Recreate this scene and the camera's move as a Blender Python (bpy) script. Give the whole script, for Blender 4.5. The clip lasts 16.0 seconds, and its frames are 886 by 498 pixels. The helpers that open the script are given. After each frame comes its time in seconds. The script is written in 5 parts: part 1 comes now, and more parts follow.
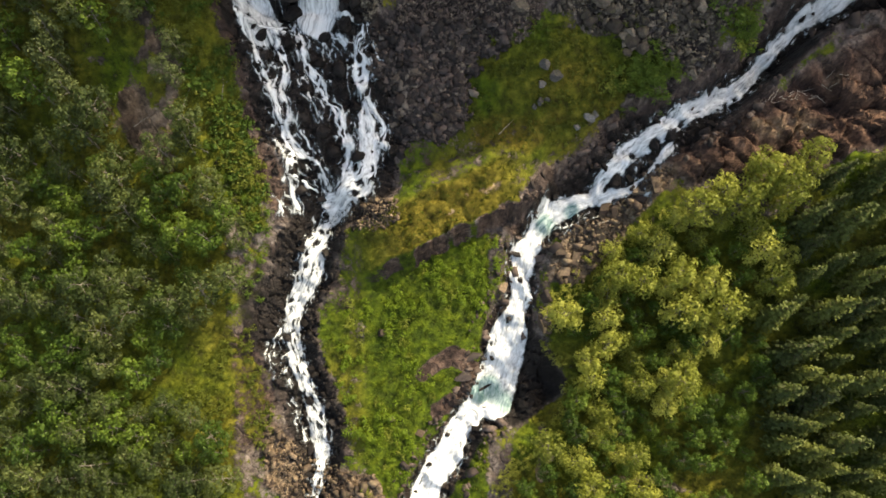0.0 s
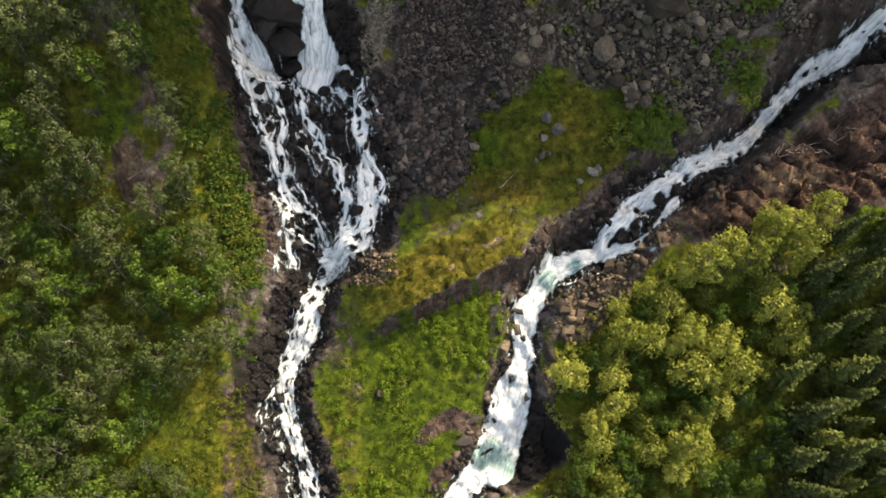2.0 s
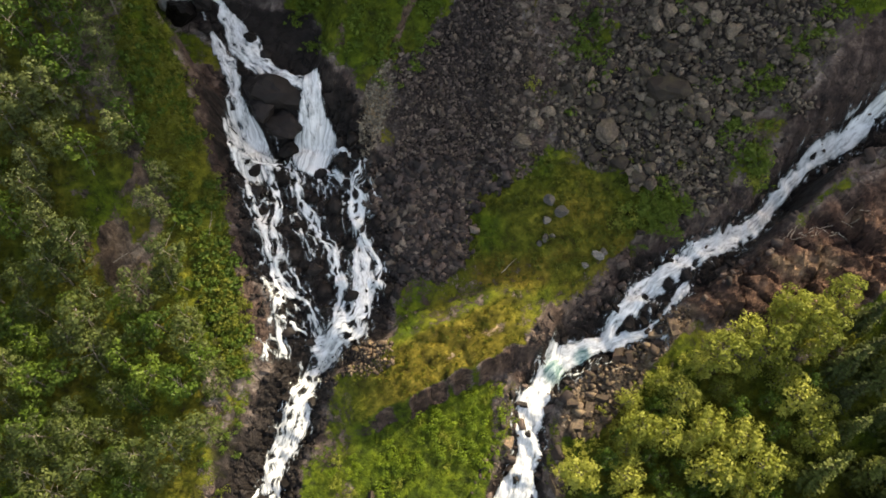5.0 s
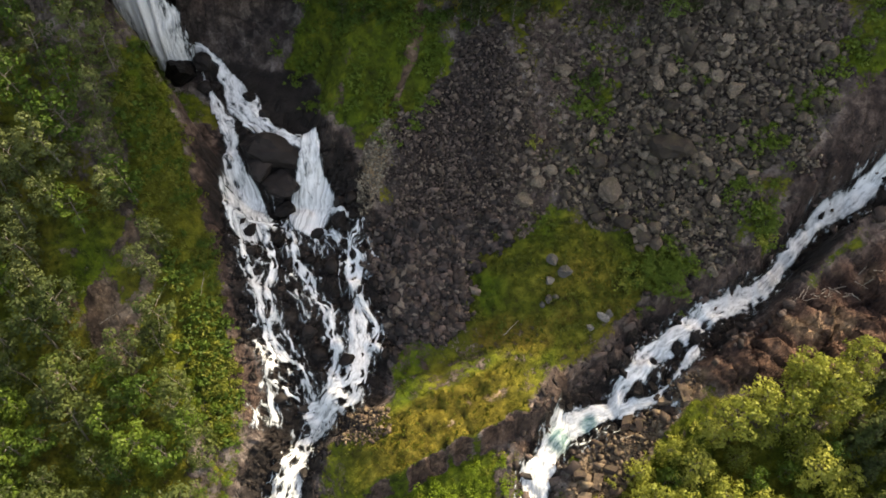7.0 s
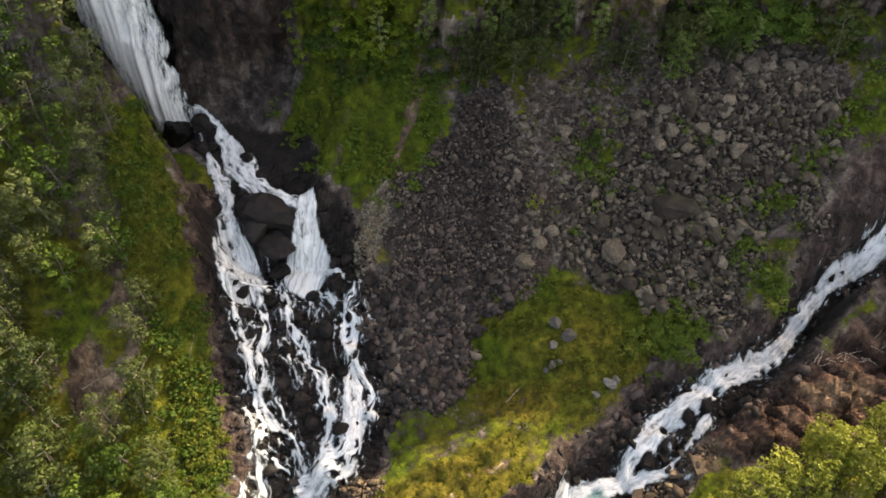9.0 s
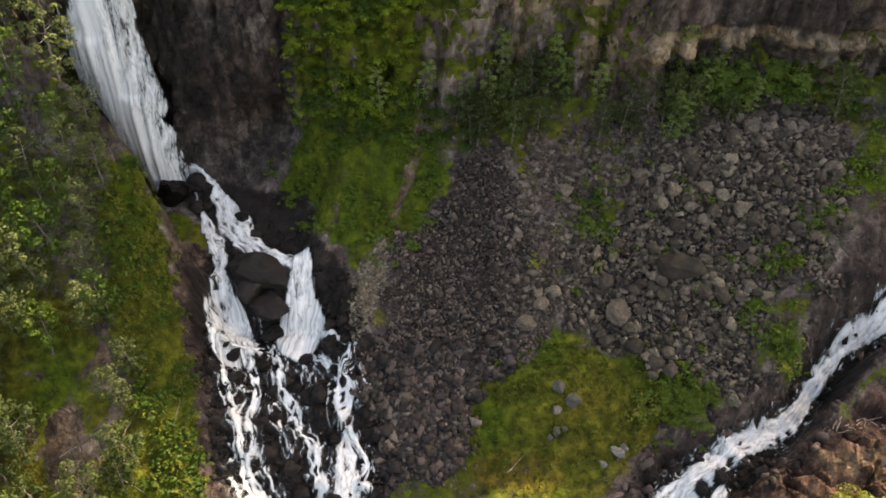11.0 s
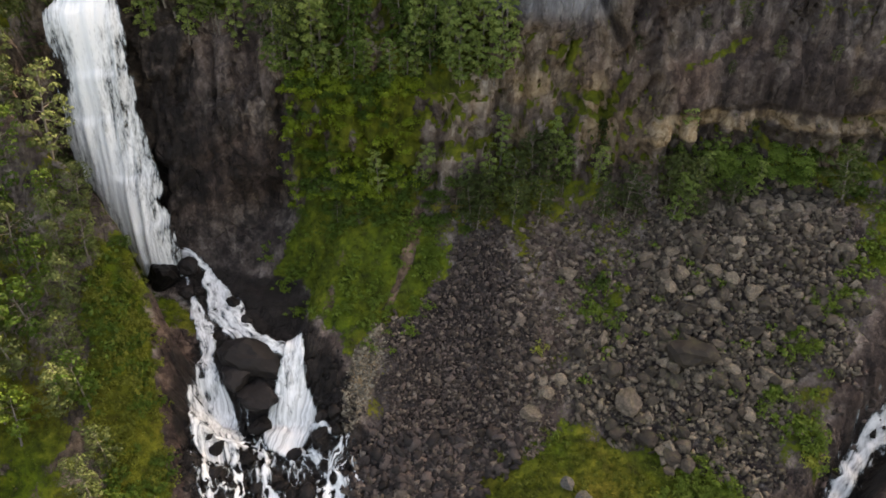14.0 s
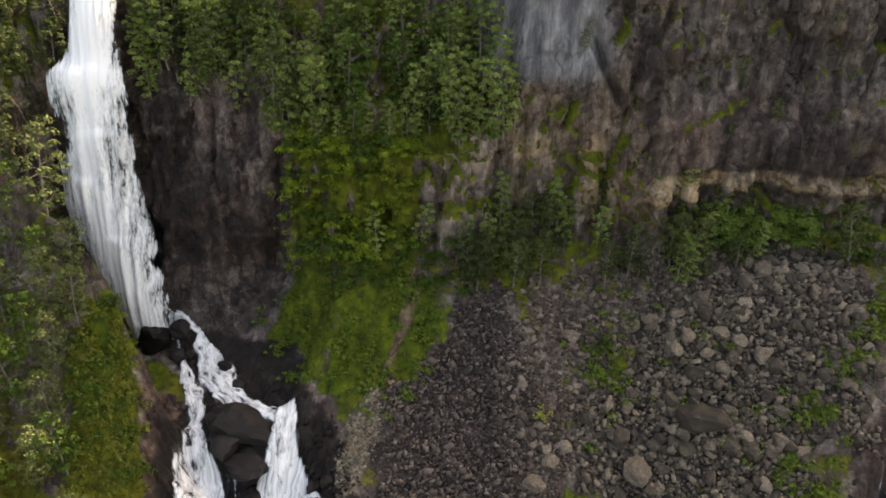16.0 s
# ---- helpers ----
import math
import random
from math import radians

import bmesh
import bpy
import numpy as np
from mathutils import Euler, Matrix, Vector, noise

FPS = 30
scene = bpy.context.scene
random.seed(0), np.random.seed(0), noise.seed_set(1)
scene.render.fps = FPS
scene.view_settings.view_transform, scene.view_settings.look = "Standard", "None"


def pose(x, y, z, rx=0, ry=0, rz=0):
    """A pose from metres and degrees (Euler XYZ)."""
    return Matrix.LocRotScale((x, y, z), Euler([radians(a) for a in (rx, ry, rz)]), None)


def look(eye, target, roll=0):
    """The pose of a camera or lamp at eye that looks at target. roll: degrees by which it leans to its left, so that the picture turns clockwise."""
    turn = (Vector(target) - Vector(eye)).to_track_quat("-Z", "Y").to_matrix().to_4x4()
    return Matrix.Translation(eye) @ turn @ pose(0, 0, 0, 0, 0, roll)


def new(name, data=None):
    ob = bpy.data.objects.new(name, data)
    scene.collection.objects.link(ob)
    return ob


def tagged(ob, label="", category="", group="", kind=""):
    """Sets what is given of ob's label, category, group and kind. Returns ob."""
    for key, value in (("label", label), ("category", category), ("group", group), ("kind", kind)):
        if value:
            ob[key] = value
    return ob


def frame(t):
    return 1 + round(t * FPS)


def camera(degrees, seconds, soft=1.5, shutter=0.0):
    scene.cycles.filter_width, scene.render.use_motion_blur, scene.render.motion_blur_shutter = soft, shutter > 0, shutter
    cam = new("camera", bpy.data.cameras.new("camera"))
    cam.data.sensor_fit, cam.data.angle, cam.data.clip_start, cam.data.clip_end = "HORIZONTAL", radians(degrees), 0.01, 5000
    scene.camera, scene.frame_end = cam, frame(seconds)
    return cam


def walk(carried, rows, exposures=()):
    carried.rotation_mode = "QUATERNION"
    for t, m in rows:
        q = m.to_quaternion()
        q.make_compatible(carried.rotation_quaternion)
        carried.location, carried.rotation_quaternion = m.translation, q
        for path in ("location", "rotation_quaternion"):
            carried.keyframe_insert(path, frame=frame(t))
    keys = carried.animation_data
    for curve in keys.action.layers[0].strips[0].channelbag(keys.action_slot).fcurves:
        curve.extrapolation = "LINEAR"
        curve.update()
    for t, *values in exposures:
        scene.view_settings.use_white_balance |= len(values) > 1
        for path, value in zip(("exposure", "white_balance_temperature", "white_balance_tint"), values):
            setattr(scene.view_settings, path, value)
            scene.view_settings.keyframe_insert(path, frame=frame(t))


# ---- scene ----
cam = camera(63.50, 16.0, soft=1.7)
EYE, TILT = 110.0, -74.0
ROWS = [
    (0.0, 0.000, 0.000, 0.000, 0.000, 0.000, 0.000),
    (1.0, 0.035, 1.803, -0.314, 0.042, 2.416, -0.055),
    (2.0, 0.070, 3.629, -0.677, 0.032, 4.860, -0.091),
    (3.0, 0.105, 5.473, -1.072, 0.014, 7.375, -0.122),
    (4.0, 0.141, 7.329, -1.486, 0.005, 9.991, -0.156),
    (5.0, 0.178, 9.190, -1.906, 0.004, 12.722, -0.193),
    (6.0, 0.218, 11.053, -2.324, 0.005, 15.568, -0.234),
    (7.0, 0.259, 12.915, -2.734, -0.003, 18.515, -0.275),
    (8.0, 0.303, 14.771, -3.131, -0.025, 21.536, -0.316),
    (9.0, 0.350, 16.621, -3.515, -0.062, 24.596, -0.355),
    (10.0, 0.399, 18.463, -3.886, -0.110, 27.662, -0.392),
    (11.0, 0.450, 20.297, -4.249, -0.159, 30.703, -0.428),
    (12.0, 0.503, 22.122, -4.610, -0.198, 33.710, -0.465),
    (13.0, 0.558, 23.940, -4.978, -0.219, 36.697, -0.506),
    (14.0, 0.614, 25.754, -5.363, -0.228, 39.723, -0.549),
    (15.0, 0.671, 27.564, -5.782, -0.248, 42.900, -0.593),
    (16.0, 0.727, 29.376, -6.249, -0.334, 46.415, -0.628),
]
walk(cam, [(t, pose(0, 0, EYE, TILT) @ pose(x, y, z, 90 + pitch, roll, yaw)) for t, x, y, z, yaw, pitch, roll in ROWS],
     exposures=[(0.0, 1.4, 8400, 8), (8.0, 1.65, 8900, 12), (16.0, 2.03, 9700, 15)])

# ---- light: a sun behind the shoulder of the mountain, and the sky ----
SUN_FROM = Vector((0.74, 0.67, 0.0)).normalized()
SUN_HEIGHT = 45.0
world = bpy.data.worlds.new("sky")
scene.world = world
world.use_nodes = True
sky = world.node_tree.nodes.new("ShaderNodeTexSky")
sky.sky_type, sky.sun_disc = "NISHITA", False
sky.dust_density, sky.ozone_density = 3.0, 0.4
sky.sun_elevation, sky.sun_rotation = radians(SUN_HEIGHT), math.atan2(SUN_FROM.x, SUN_FROM.y)
world.node_tree.nodes["Background"].inputs["Strength"].default_value = 0.15
world.node_tree.links.new(sky.outputs[0], world.node_tree.nodes["Background"].inputs["Color"])
sun = new("sun", bpy.data.lights.new("sun", "SUN"))
sun.data.energy, sun.data.angle, sun.data.color = 3.4, radians(1.0), (1.0, 0.94, 0.82)
sun.matrix_world = look((SUN_FROM.x * 200, SUN_FROM.y * 200, 200 * math.tan(radians(SUN_HEIGHT))), (0, 0, 0))


# ---- materials ----
def node(nt, kind, **values):
    n = nt.nodes.new("ShaderNode" + kind)
    for key, value in values.items():
        n.inputs[key.replace("_", " ")].default_value = value
    return n


def material(name, rough=0.9):
    m = bpy.data.materials.new(name)
    m.use_nodes = True
    b = m.node_tree.nodes["Principled BSDF"]
    b.inputs["Roughness"].default_value = rough
    return m, m.node_tree, b


def ramp(nt, fac, stops):
    r = nt.nodes.new("ShaderNodeValToRGB")
    e = r.color_ramp.elements
    while len(e) < len(stops):
        e.new(0.5)
    for item, (at, colour) in zip(e, stops):
        item.position, item.color = at, (*colour, 1)
    nt.links.new(fac, r.inputs["Fac"])
    return r.outputs["Color"]


def mix(nt, fac, a, b, blend="MIX"):
    n = nt.nodes.new("ShaderNodeMix")
    n.data_type, n.blend_type = "RGBA", blend
    for value, socket in ((fac, n.inputs[0]), (a, n.inputs[6]), (b, n.inputs[7])):
        if isinstance(value, (int, float)):
            socket.default_value = value
        elif isinstance(value, tuple):
            socket.default_value = (*value, 1)
        else:
            nt.links.new(value, socket)
    return n.outputs[2]


def calc(nt, op, a, b=0.0, c=0.0):
    n = nt.nodes.new("ShaderNodeMath")
    n.operation = op
    for value, socket in zip((a, b, c), n.inputs):
        if isinstance(value, (int, float)):
            socket.default_value = value
        else:
            nt.links.new(value, socket)
    return n.outputs[0]


def grain(nt, size, detail=6.0, rough=0.6, stretch=None):
    """Noise whose large lumps are about size metres across, in the object's own space."""
    co = nt.nodes.new("ShaderNodeTexCoord").outputs["Object"]
    if stretch:
        mp = nt.nodes.new("ShaderNodeMapping")
        mp.inputs["Scale"].default_value = stretch
        nt.links.new(co, mp.inputs["Vector"])
        co = mp.outputs[0]
    n = node(nt, "TexNoise", Scale=1.0 / size, Detail=detail, Roughness=rough)
    nt.links.new(co, n.inputs["Vector"])
    return n.outputs["Fac"]


def cells(nt, size, stretch=None, feature="F1"):
    co = nt.nodes.new("ShaderNodeTexCoord").outputs["Object"]
    warp_ = node(nt, "TexNoise", Scale=0.9 / size, Detail=3.0)
    nt.links.new(co, warp_.inputs["Vector"])
    push_ = nt.nodes.new("ShaderNodeVectorMath")
    push_.operation = "MULTIPLY_ADD"
    push_.inputs[1].default_value = (size * 1.1,) * 3
    nt.links.new(warp_.outputs["Color"], push_.inputs[0])
    nt.links.new(co, push_.inputs[2])
    mp = nt.nodes.new("ShaderNodeMapping")
    mp.inputs["Scale"].default_value = stretch or (1, 1, 1)
    nt.links.new(push_.outputs[0], mp.inputs["Vector"])
    n = node(nt, "TexVoronoi", Scale=1.0 / size)
    n.feature = feature
    nt.links.new(mp.outputs[0], n.inputs["Vector"])
    return n


def bump(nt, b, height, strength=0.5, distance=0.1):
    n = node(nt, "Bump", Strength=strength, Distance=distance)
    nt.links.new(height, n.inputs["Height"])
    nt.links.new(n.outputs[0], b.inputs["Normal"])


def soft(nt, value, low, high):
    n = nt.nodes.new("ShaderNodeMapRange")
    n.interpolation_type = "SMOOTHSTEP"
    for k, v in ((1, low), (2, high)):
        n.inputs[k].default_value = v
    nt.links.new(value, n.inputs[0])
    return n.outputs[0]


def ground_material():
    m, nt, b = material("hillside")
    b.inputs["Specular IOR Level"].default_value = 0.2
    at = [nt.nodes.new("ShaderNodeAttribute") for _ in range(2)]
    at[0].attribute_name, at[1].attribute_name = "cover", "rock"
    sep = [nt.nodes.new("ShaderNodeSeparateColor") for _ in range(2)]
    for a, s in zip(at, sep):
        nt.links.new(a.outputs["Color"], s.inputs[0])
    moss, ochre, wet = sep[0].outputs
    red, tan, dark = sep[1].outputs
    big, mid, fine = grain(nt, 7, 5), grain(nt, 1.6, 6, 0.65), grain(nt, 0.35, 5, 0.7)
    streak = grain(nt, 1.8, 7, 0.68, (1.0, 1.0, 0.13))
    broken, slabs = cells(nt, 0.75), cells(nt, 2.4, (1.0, 1.0, 0.32))
    crack, seam = cells(nt, 0.75, None, "DISTANCE_TO_EDGE"), cells(nt, 2.4, (1.0, 1.0, 0.32), "DISTANCE_TO_EDGE")
    piece = nt.nodes.new("ShaderNodeSeparateColor")
    nt.links.new(broken.outputs["Color"], piece.inputs[0])
    slab = nt.nodes.new("ShaderNodeSeparateColor")
    nt.links.new(slabs.outputs["Color"], slab.inputs[0])
    tone = calc(nt, "ADD", calc(nt, "ADD", calc(nt, "MULTIPLY", streak, 0.55), calc(nt, "MULTIPLY", fine, 0.25)), calc(nt, "MULTIPLY", calc(nt, "ADD", piece.outputs[0], slab.outputs[0]), 0.11))
    tone = calc(nt, "ADD", calc(nt, "MULTIPLY", calc(nt, "SUBTRACT", tone, 0.5), 1.5), 0.5)
    gaps = calc(nt, "MAXIMUM", soft(nt, calc(nt, "MULTIPLY", seam.outputs["Distance"], calc(nt, "ADD", 0.4, crack.outputs["Distance"])), 0.0, 0.05), soft(nt, big, 0.45, 0.6))
    rock = ramp(nt, tone, [(0.25, (0.028, 0.022, 0.022)), (0.42, (0.096, 0.078, 0.073)), (0.58, (0.195, 0.163, 0.148)), (0.78, (0.38, 0.34, 0.31))])
    rock = mix(nt, soft(nt, big, 0.5, 0.65), rock, mix(nt, 0.55, rock, (0.075, 0.05, 0.04)))
    reds = ramp(nt, tone, [(0.3, (0.016, 0.0095, 0.008)), (0.46, (0.068, 0.039, 0.029)), (0.63, (0.165, 0.097, 0.068)), (0.82, (0.32, 0.21, 0.145))])
    rock = mix(nt, red, rock, reds)
    tans = ramp(nt, tone, [(0.3, (0.085, 0.055, 0.03)), (0.48, (0.28, 0.195, 0.11)), (0.72, (0.5, 0.385, 0.25))])
    rock = mix(nt, tan, rock, tans)
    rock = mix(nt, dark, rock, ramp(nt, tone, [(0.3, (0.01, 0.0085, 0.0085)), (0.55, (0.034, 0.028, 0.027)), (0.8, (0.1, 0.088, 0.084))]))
    stain = soft(nt, grain(nt, 1.7, 4, 0.55, (1.0, 1.0, 0.07)), 0.5, 0.66)
    rock = mix(nt, calc(nt, "MULTIPLY", stain, calc(nt, "SUBTRACT", 0.6, calc(nt, "MULTIPLY", tan, 0.4))), rock, mix(nt, 0.75, rock, (0.012, 0.01, 0.011)))
    rock = mix(nt, at[1].outputs["Alpha"], rock, ramp(nt, streak, [(0.3, (0.05, 0.05, 0.054)), (0.48, (0.16, 0.163, 0.178)), (0.66, (0.33, 0.335, 0.35))]))
    blot = soft(nt, grain(nt, 4.5, 5, 0.62, (1.0, 1.0, 0.3)), 0.4, 0.58)
    rock = mix(nt, calc(nt, "MULTIPLY", calc(nt, "SUBTRACT", 1.0, blot), calc(nt, "SUBTRACT", 1.0, calc(nt, "MULTIPLY", tan, 0.7))), rock, mix(nt, 0.42, rock, (0.017, 0.011, 0.012)))
    rock = mix(nt, gaps, mix(nt, 0.3, rock, (0.006, 0.005, 0.005)), rock)
    grass = ramp(nt, mid, [(0.28, (0.008, 0.014, 0.002)), (0.45, (0.034, 0.058, 0.0045)), (0.6, (0.075, 0.112, 0.007)), (0.78, (0.15, 0.17, 0.018))])
    gold = ramp(nt, mid, [(0.28, (0.022, 0.018, 0.004)), (0.5, (0.1, 0.078, 0.01)), (0.75, (0.24, 0.185, 0.04))])
    grass = mix(nt, ochre, grass, gold)
    lumps = calc(nt, "ADD", calc(nt, "MULTIPLY", mid, 0.55), calc(nt, "MULTIPLY", fine, 0.45))
    over = soft(nt, calc(nt, "ADD", calc(nt, "MULTIPLY", moss, 1.3), calc(nt, "MULTIPLY", calc(nt, "SUBTRACT", lumps, 0.5), 2.2)), 0.5, 0.7)
    colour = mix(nt, over, rock, grass)
    wetness = soft(nt, calc(nt, "ADD", wet, calc(nt, "MULTIPLY", calc(nt, "SUBTRACT", mid, 0.5), 1.2)), 0.35, 0.75)
    colour = mix(nt, wetness, colour, mix(nt, 0.84, colour, (0.006, 0.005, 0.005)))
    nt.links.new(colour, b.inputs["Base Color"])
    rr = nt.nodes.new("ShaderNodeMapRange")
    rr.inputs[3].default_value, rr.inputs[4].default_value = 0.95, 0.6
    nt.links.new(wetness, rr.inputs[0])
    nt.links.new(rr.outputs[0], b.inputs["Roughness"])
    height = calc(nt, "ADD", calc(nt, "ADD", mid, calc(nt, "MULTIPLY", fine, 0.6)), calc(nt, "MULTIPLY", calc(nt, "MULTIPLY", gaps, calc(nt, "ADD", 0.2, calc(nt, "MULTIPLY", piece.outputs[1], 0.5))), calc(nt, "SUBTRACT", 1.0, over)))
    bump(nt, b, height, 0.9, 0.5)
    return m


def stone_material(name, low, mid_, high, rough=0.85, lichen=0.0, gloss=0.4):
    m, nt, b = material(name, rough)
    b.inputs["Specular IOR Level"].default_value = gloss
    tone = nt.nodes.new("ShaderNodeObjectInfo").outputs["Random"]
    isle = nt.nodes.new("ShaderNodeNewGeometry").outputs["Random Per Island"]
    g, f = grain(nt, 0.8, 6, 0.65), grain(nt, 0.12, 4, 0.7)
    own = calc(nt, "FRACT", calc(nt, "ADD", tone, isle))
    v = calc(nt, "ADD", calc(nt, "MULTIPLY", g, 0.5), calc(nt, "MULTIPLY", own, 0.52))
    colour = ramp(nt, v, [(0.2, low), (0.5, mid_), (0.8, high)])
    colour = mix(nt, soft(nt, f, 0.42, 0.62), mix(nt, 0.5, colour, (0.015, 0.012, 0.011)), colour)
    if lichen:
        geo = nt.nodes.new("ShaderNodeNewGeometry")
        up = nt.nodes.new("ShaderNodeSeparateXYZ")
        nt.links.new(geo.outputs["Normal"], up.inputs[0])
        w = soft(nt, calc(nt, "ADD", calc(nt, "MULTIPLY", up.outputs[2], 0.35), g), 0.75, 0.95)
        colour = mix(nt, calc(nt, "MULTIPLY", w, lichen), colour, (0.09, 0.1, 0.025))
    nt.links.new(colour, b.inputs["Base Color"])
    bump(nt, b, calc(nt, "ADD", g, calc(nt, "MULTIPLY", f, 0.4)), 0.4, 0.1)
    return m


def leaf_material(name, dark, middle, light, through_=0.3):
    m, nt, b = material(name, 0.6)
    tone = nt.nodes.new("ShaderNodeObjectInfo").outputs["Random"]
    isle = nt.nodes.new("ShaderNodeNewGeometry").outputs["Random Per Island"]
    big = grain(nt, 1.8, 3)
    v = calc(nt, "ADD", calc(nt, "ADD", calc(nt, "MULTIPLY", tone, 0.5), calc(nt, "MULTIPLY", isle, 0.2)), calc(nt, "MULTIPLY", big, 0.35))
    colour = ramp(nt, v, [(0.2, dark), (0.52, middle), (0.9, light)])
    nt.links.new(colour, b.inputs["Base Color"])
    b.inputs["Specular IOR Level"].default_value = 0.25
    tr = nt.nodes.new("ShaderNodeBsdfTranslucent")
    nt.links.new(colour, tr.inputs["Color"])
    mx = nt.nodes.new("ShaderNodeMixShader")
    mx.inputs[0].default_value = through_
    nt.links.new(b.outputs[0], mx.inputs[1])
    nt.links.new(tr.outputs[0], mx.inputs[2])
    nt.links.new(mx.outputs[0], nt.nodes["Material Output"].inputs["Surface"])
    return m


def bark_material(name, low, high):
    m, nt, b = material(name, 0.9)
    g = grain(nt, 0.3, 5, 0.65, (1, 1, 0.3))
    nt.links.new(ramp(nt, g, [(0.35, low), (0.65, high)]), b.inputs["Base Color"])
    bump(nt, b, g, 0.5, 0.03)
    return m


def water_material(name):
    """White water: foam drawn out along the flow, torn into threads where it is thin, clear teal where it is calm."""
    m, nt, b = material(name, 0.35)
    at, body = nt.nodes.new("ShaderNodeAttribute"), nt.nodes.new("ShaderNodeAttribute")
    at.attribute_name, body.attribute_name = "flow", "body"
    sep, thick = nt.nodes.new("ShaderNodeSeparateXYZ"), nt.nodes.new("ShaderNodeSeparateXYZ")
    nt.links.new(at.outputs["Vector"], sep.inputs[0])
    nt.links.new(body.outputs["Vector"], thick.inputs[0])

    def strand(sx, sy, scale, detail):
        mp = nt.nodes.new("ShaderNodeMapping")
        mp.inputs["Scale"].default_value = (sx, sy, 0)
        nt.links.new(at.outputs["Vector"], mp.inputs["Vector"])
        n = node(nt, "TexNoise", Scale=scale, Detail=detail, Roughness=0.62, Distortion=0.6)
        nt.links.new(mp.outputs[0], n.inputs["Vector"])
        return n.outputs["Fac"]
    long, short, fine = strand(0.2, 1.0, 1.7, 6), strand(0.6, 1.1, 1.1, 7), strand(0.4, 1.0, 4.5, 4)
    v = calc(nt, "ADD", calc(nt, "ADD", calc(nt, "MULTIPLY", long, 0.42), calc(nt, "MULTIPLY", short, 0.28)), calc(nt, "MULTIPLY", fine, 0.3))
    mp = nt.nodes.new("ShaderNodeMapping")
    mp.inputs["Scale"].default_value = (0.42, 1.0, 0)
    bend = nt.nodes.new("ShaderNodeVectorMath")
    bend.operation = "MULTIPLY_ADD"
    bend.inputs[1].default_value = (1.1, 1.1, 0)
    drift = node(nt, "TexNoise", Scale=0.9, Detail=3.0)
    nt.links.new(at.outputs["Vector"], drift.inputs["Vector"])
    nt.links.new(drift.outputs["Color"], bend.inputs[0])
    nt.links.new(at.outputs["Vector"], bend.inputs[2])
    nt.links.new(bend.outputs[0], mp.inputs["Vector"])
    lace = node(nt, "TexVoronoi", Scale=1.05)
    lace.feature = "DISTANCE_TO_EDGE"
    nt.links.new(mp.outputs[0], lace.inputs["Vector"])
    holes = calc(nt, "MULTIPLY", soft(nt, lace.outputs["Distance"], 0.06, 0.34), thick.outputs[1])
    strong = calc(nt, "ADD", calc(nt, "MULTIPLY", calc(nt, "SUBTRACT", v, 0.5), 1.75), 0.5)
    dense = calc(nt, "SUBTRACT", calc(nt, "ADD", strong, calc(nt, "MULTIPLY", thick.outputs[0], 0.36)), calc(nt, "MULTIPLY", holes, 0.52))
    foam = soft(nt, dense, 0.46, 0.92)
    colour = mix(nt, foam, (0.13, 0.155, 0.17), (0.76, 0.79, 0.815))
    calm = soft(nt, sep.outputs[2], 0.2, 0.8)
    colour = mix(nt, calm, colour, mix(nt, soft(nt, v, 0.4, 0.66), (0.05, 0.14, 0.135), (0.5, 0.62, 0.62)))
    nt.links.new(colour, b.inputs["Base Color"])
    nt.links.new(calc(nt, "ADD", 0.15, calc(nt, "MULTIPLY", foam, 0.5)), b.inputs["Roughness"])
    bump(nt, b, v, 0.7, 0.3)
    there = calc(nt, "MAXIMUM", soft(nt, dense, 0.42, 0.64), calc(nt, "MULTIPLY", calm, soft(nt, thick.outputs[0], -0.1, 0.3)))
    gap, both = nt.nodes.new("ShaderNodeBsdfTransparent"), nt.nodes.new("ShaderNodeMixShader")
    nt.links.new(there, both.inputs[0])
    nt.links.new(gap.outputs[0], both.inputs[1])
    nt.links.new(b.outputs[0], both.inputs[2])
    nt.links.new(both.outputs[0], nt.nodes["Material Output"].inputs["Surface"])
    return m


HILL = ground_material()
GREY_STONE = stone_material("grey_boulder", (0.018, 0.0137, 0.0108), (0.074, 0.058, 0.0445), (0.25, 0.203, 0.157), lichen=0.25)
DARK_STONE = stone_material("dark_scree", (0.011, 0.008, 0.0072), (0.04, 0.028, 0.0245), (0.145, 0.11, 0.097))
SCREE_STONE = stone_material("brown_scree", (0.021, 0.0148, 0.0118), (0.078, 0.057, 0.045), (0.235, 0.19, 0.155), lichen=0.12)
WET_STONE = stone_material("wet_boulder", (0.003, 0.003, 0.0032), (0.0085, 0.0078, 0.008), (0.028, 0.025, 0.025), rough=0.55, gloss=0.12)
BROWN_STONE = stone_material("brown_rubble", (0.016, 0.01, 0.008), (0.07, 0.046, 0.033), (0.24, 0.175, 0.12), lichen=0.2)
PALE_GRAVEL = stone_material("pale_gravel", (0.055, 0.045, 0.034), (0.16, 0.135, 0.102), (0.34, 0.3, 0.235), lichen=0.15)
BLACK_STONE = stone_material("damp_dark_block", (0.007, 0.0055, 0.0055), (0.022, 0.0165, 0.016), (0.085, 0.067, 0.062))
PALE_STONE = stone_material("pale_boulder", (0.04, 0.038, 0.036), (0.12, 0.113, 0.105), (0.27, 0.255, 0.24), lichen=0.4)
# the left bank's dimness is put into this olive, darker than right-bank birches
LEAF_OLIVE = leaf_material("birch_leaves", (0.022, 0.036, 0.009), (0.05, 0.073, 0.019), (0.11, 0.135, 0.039))
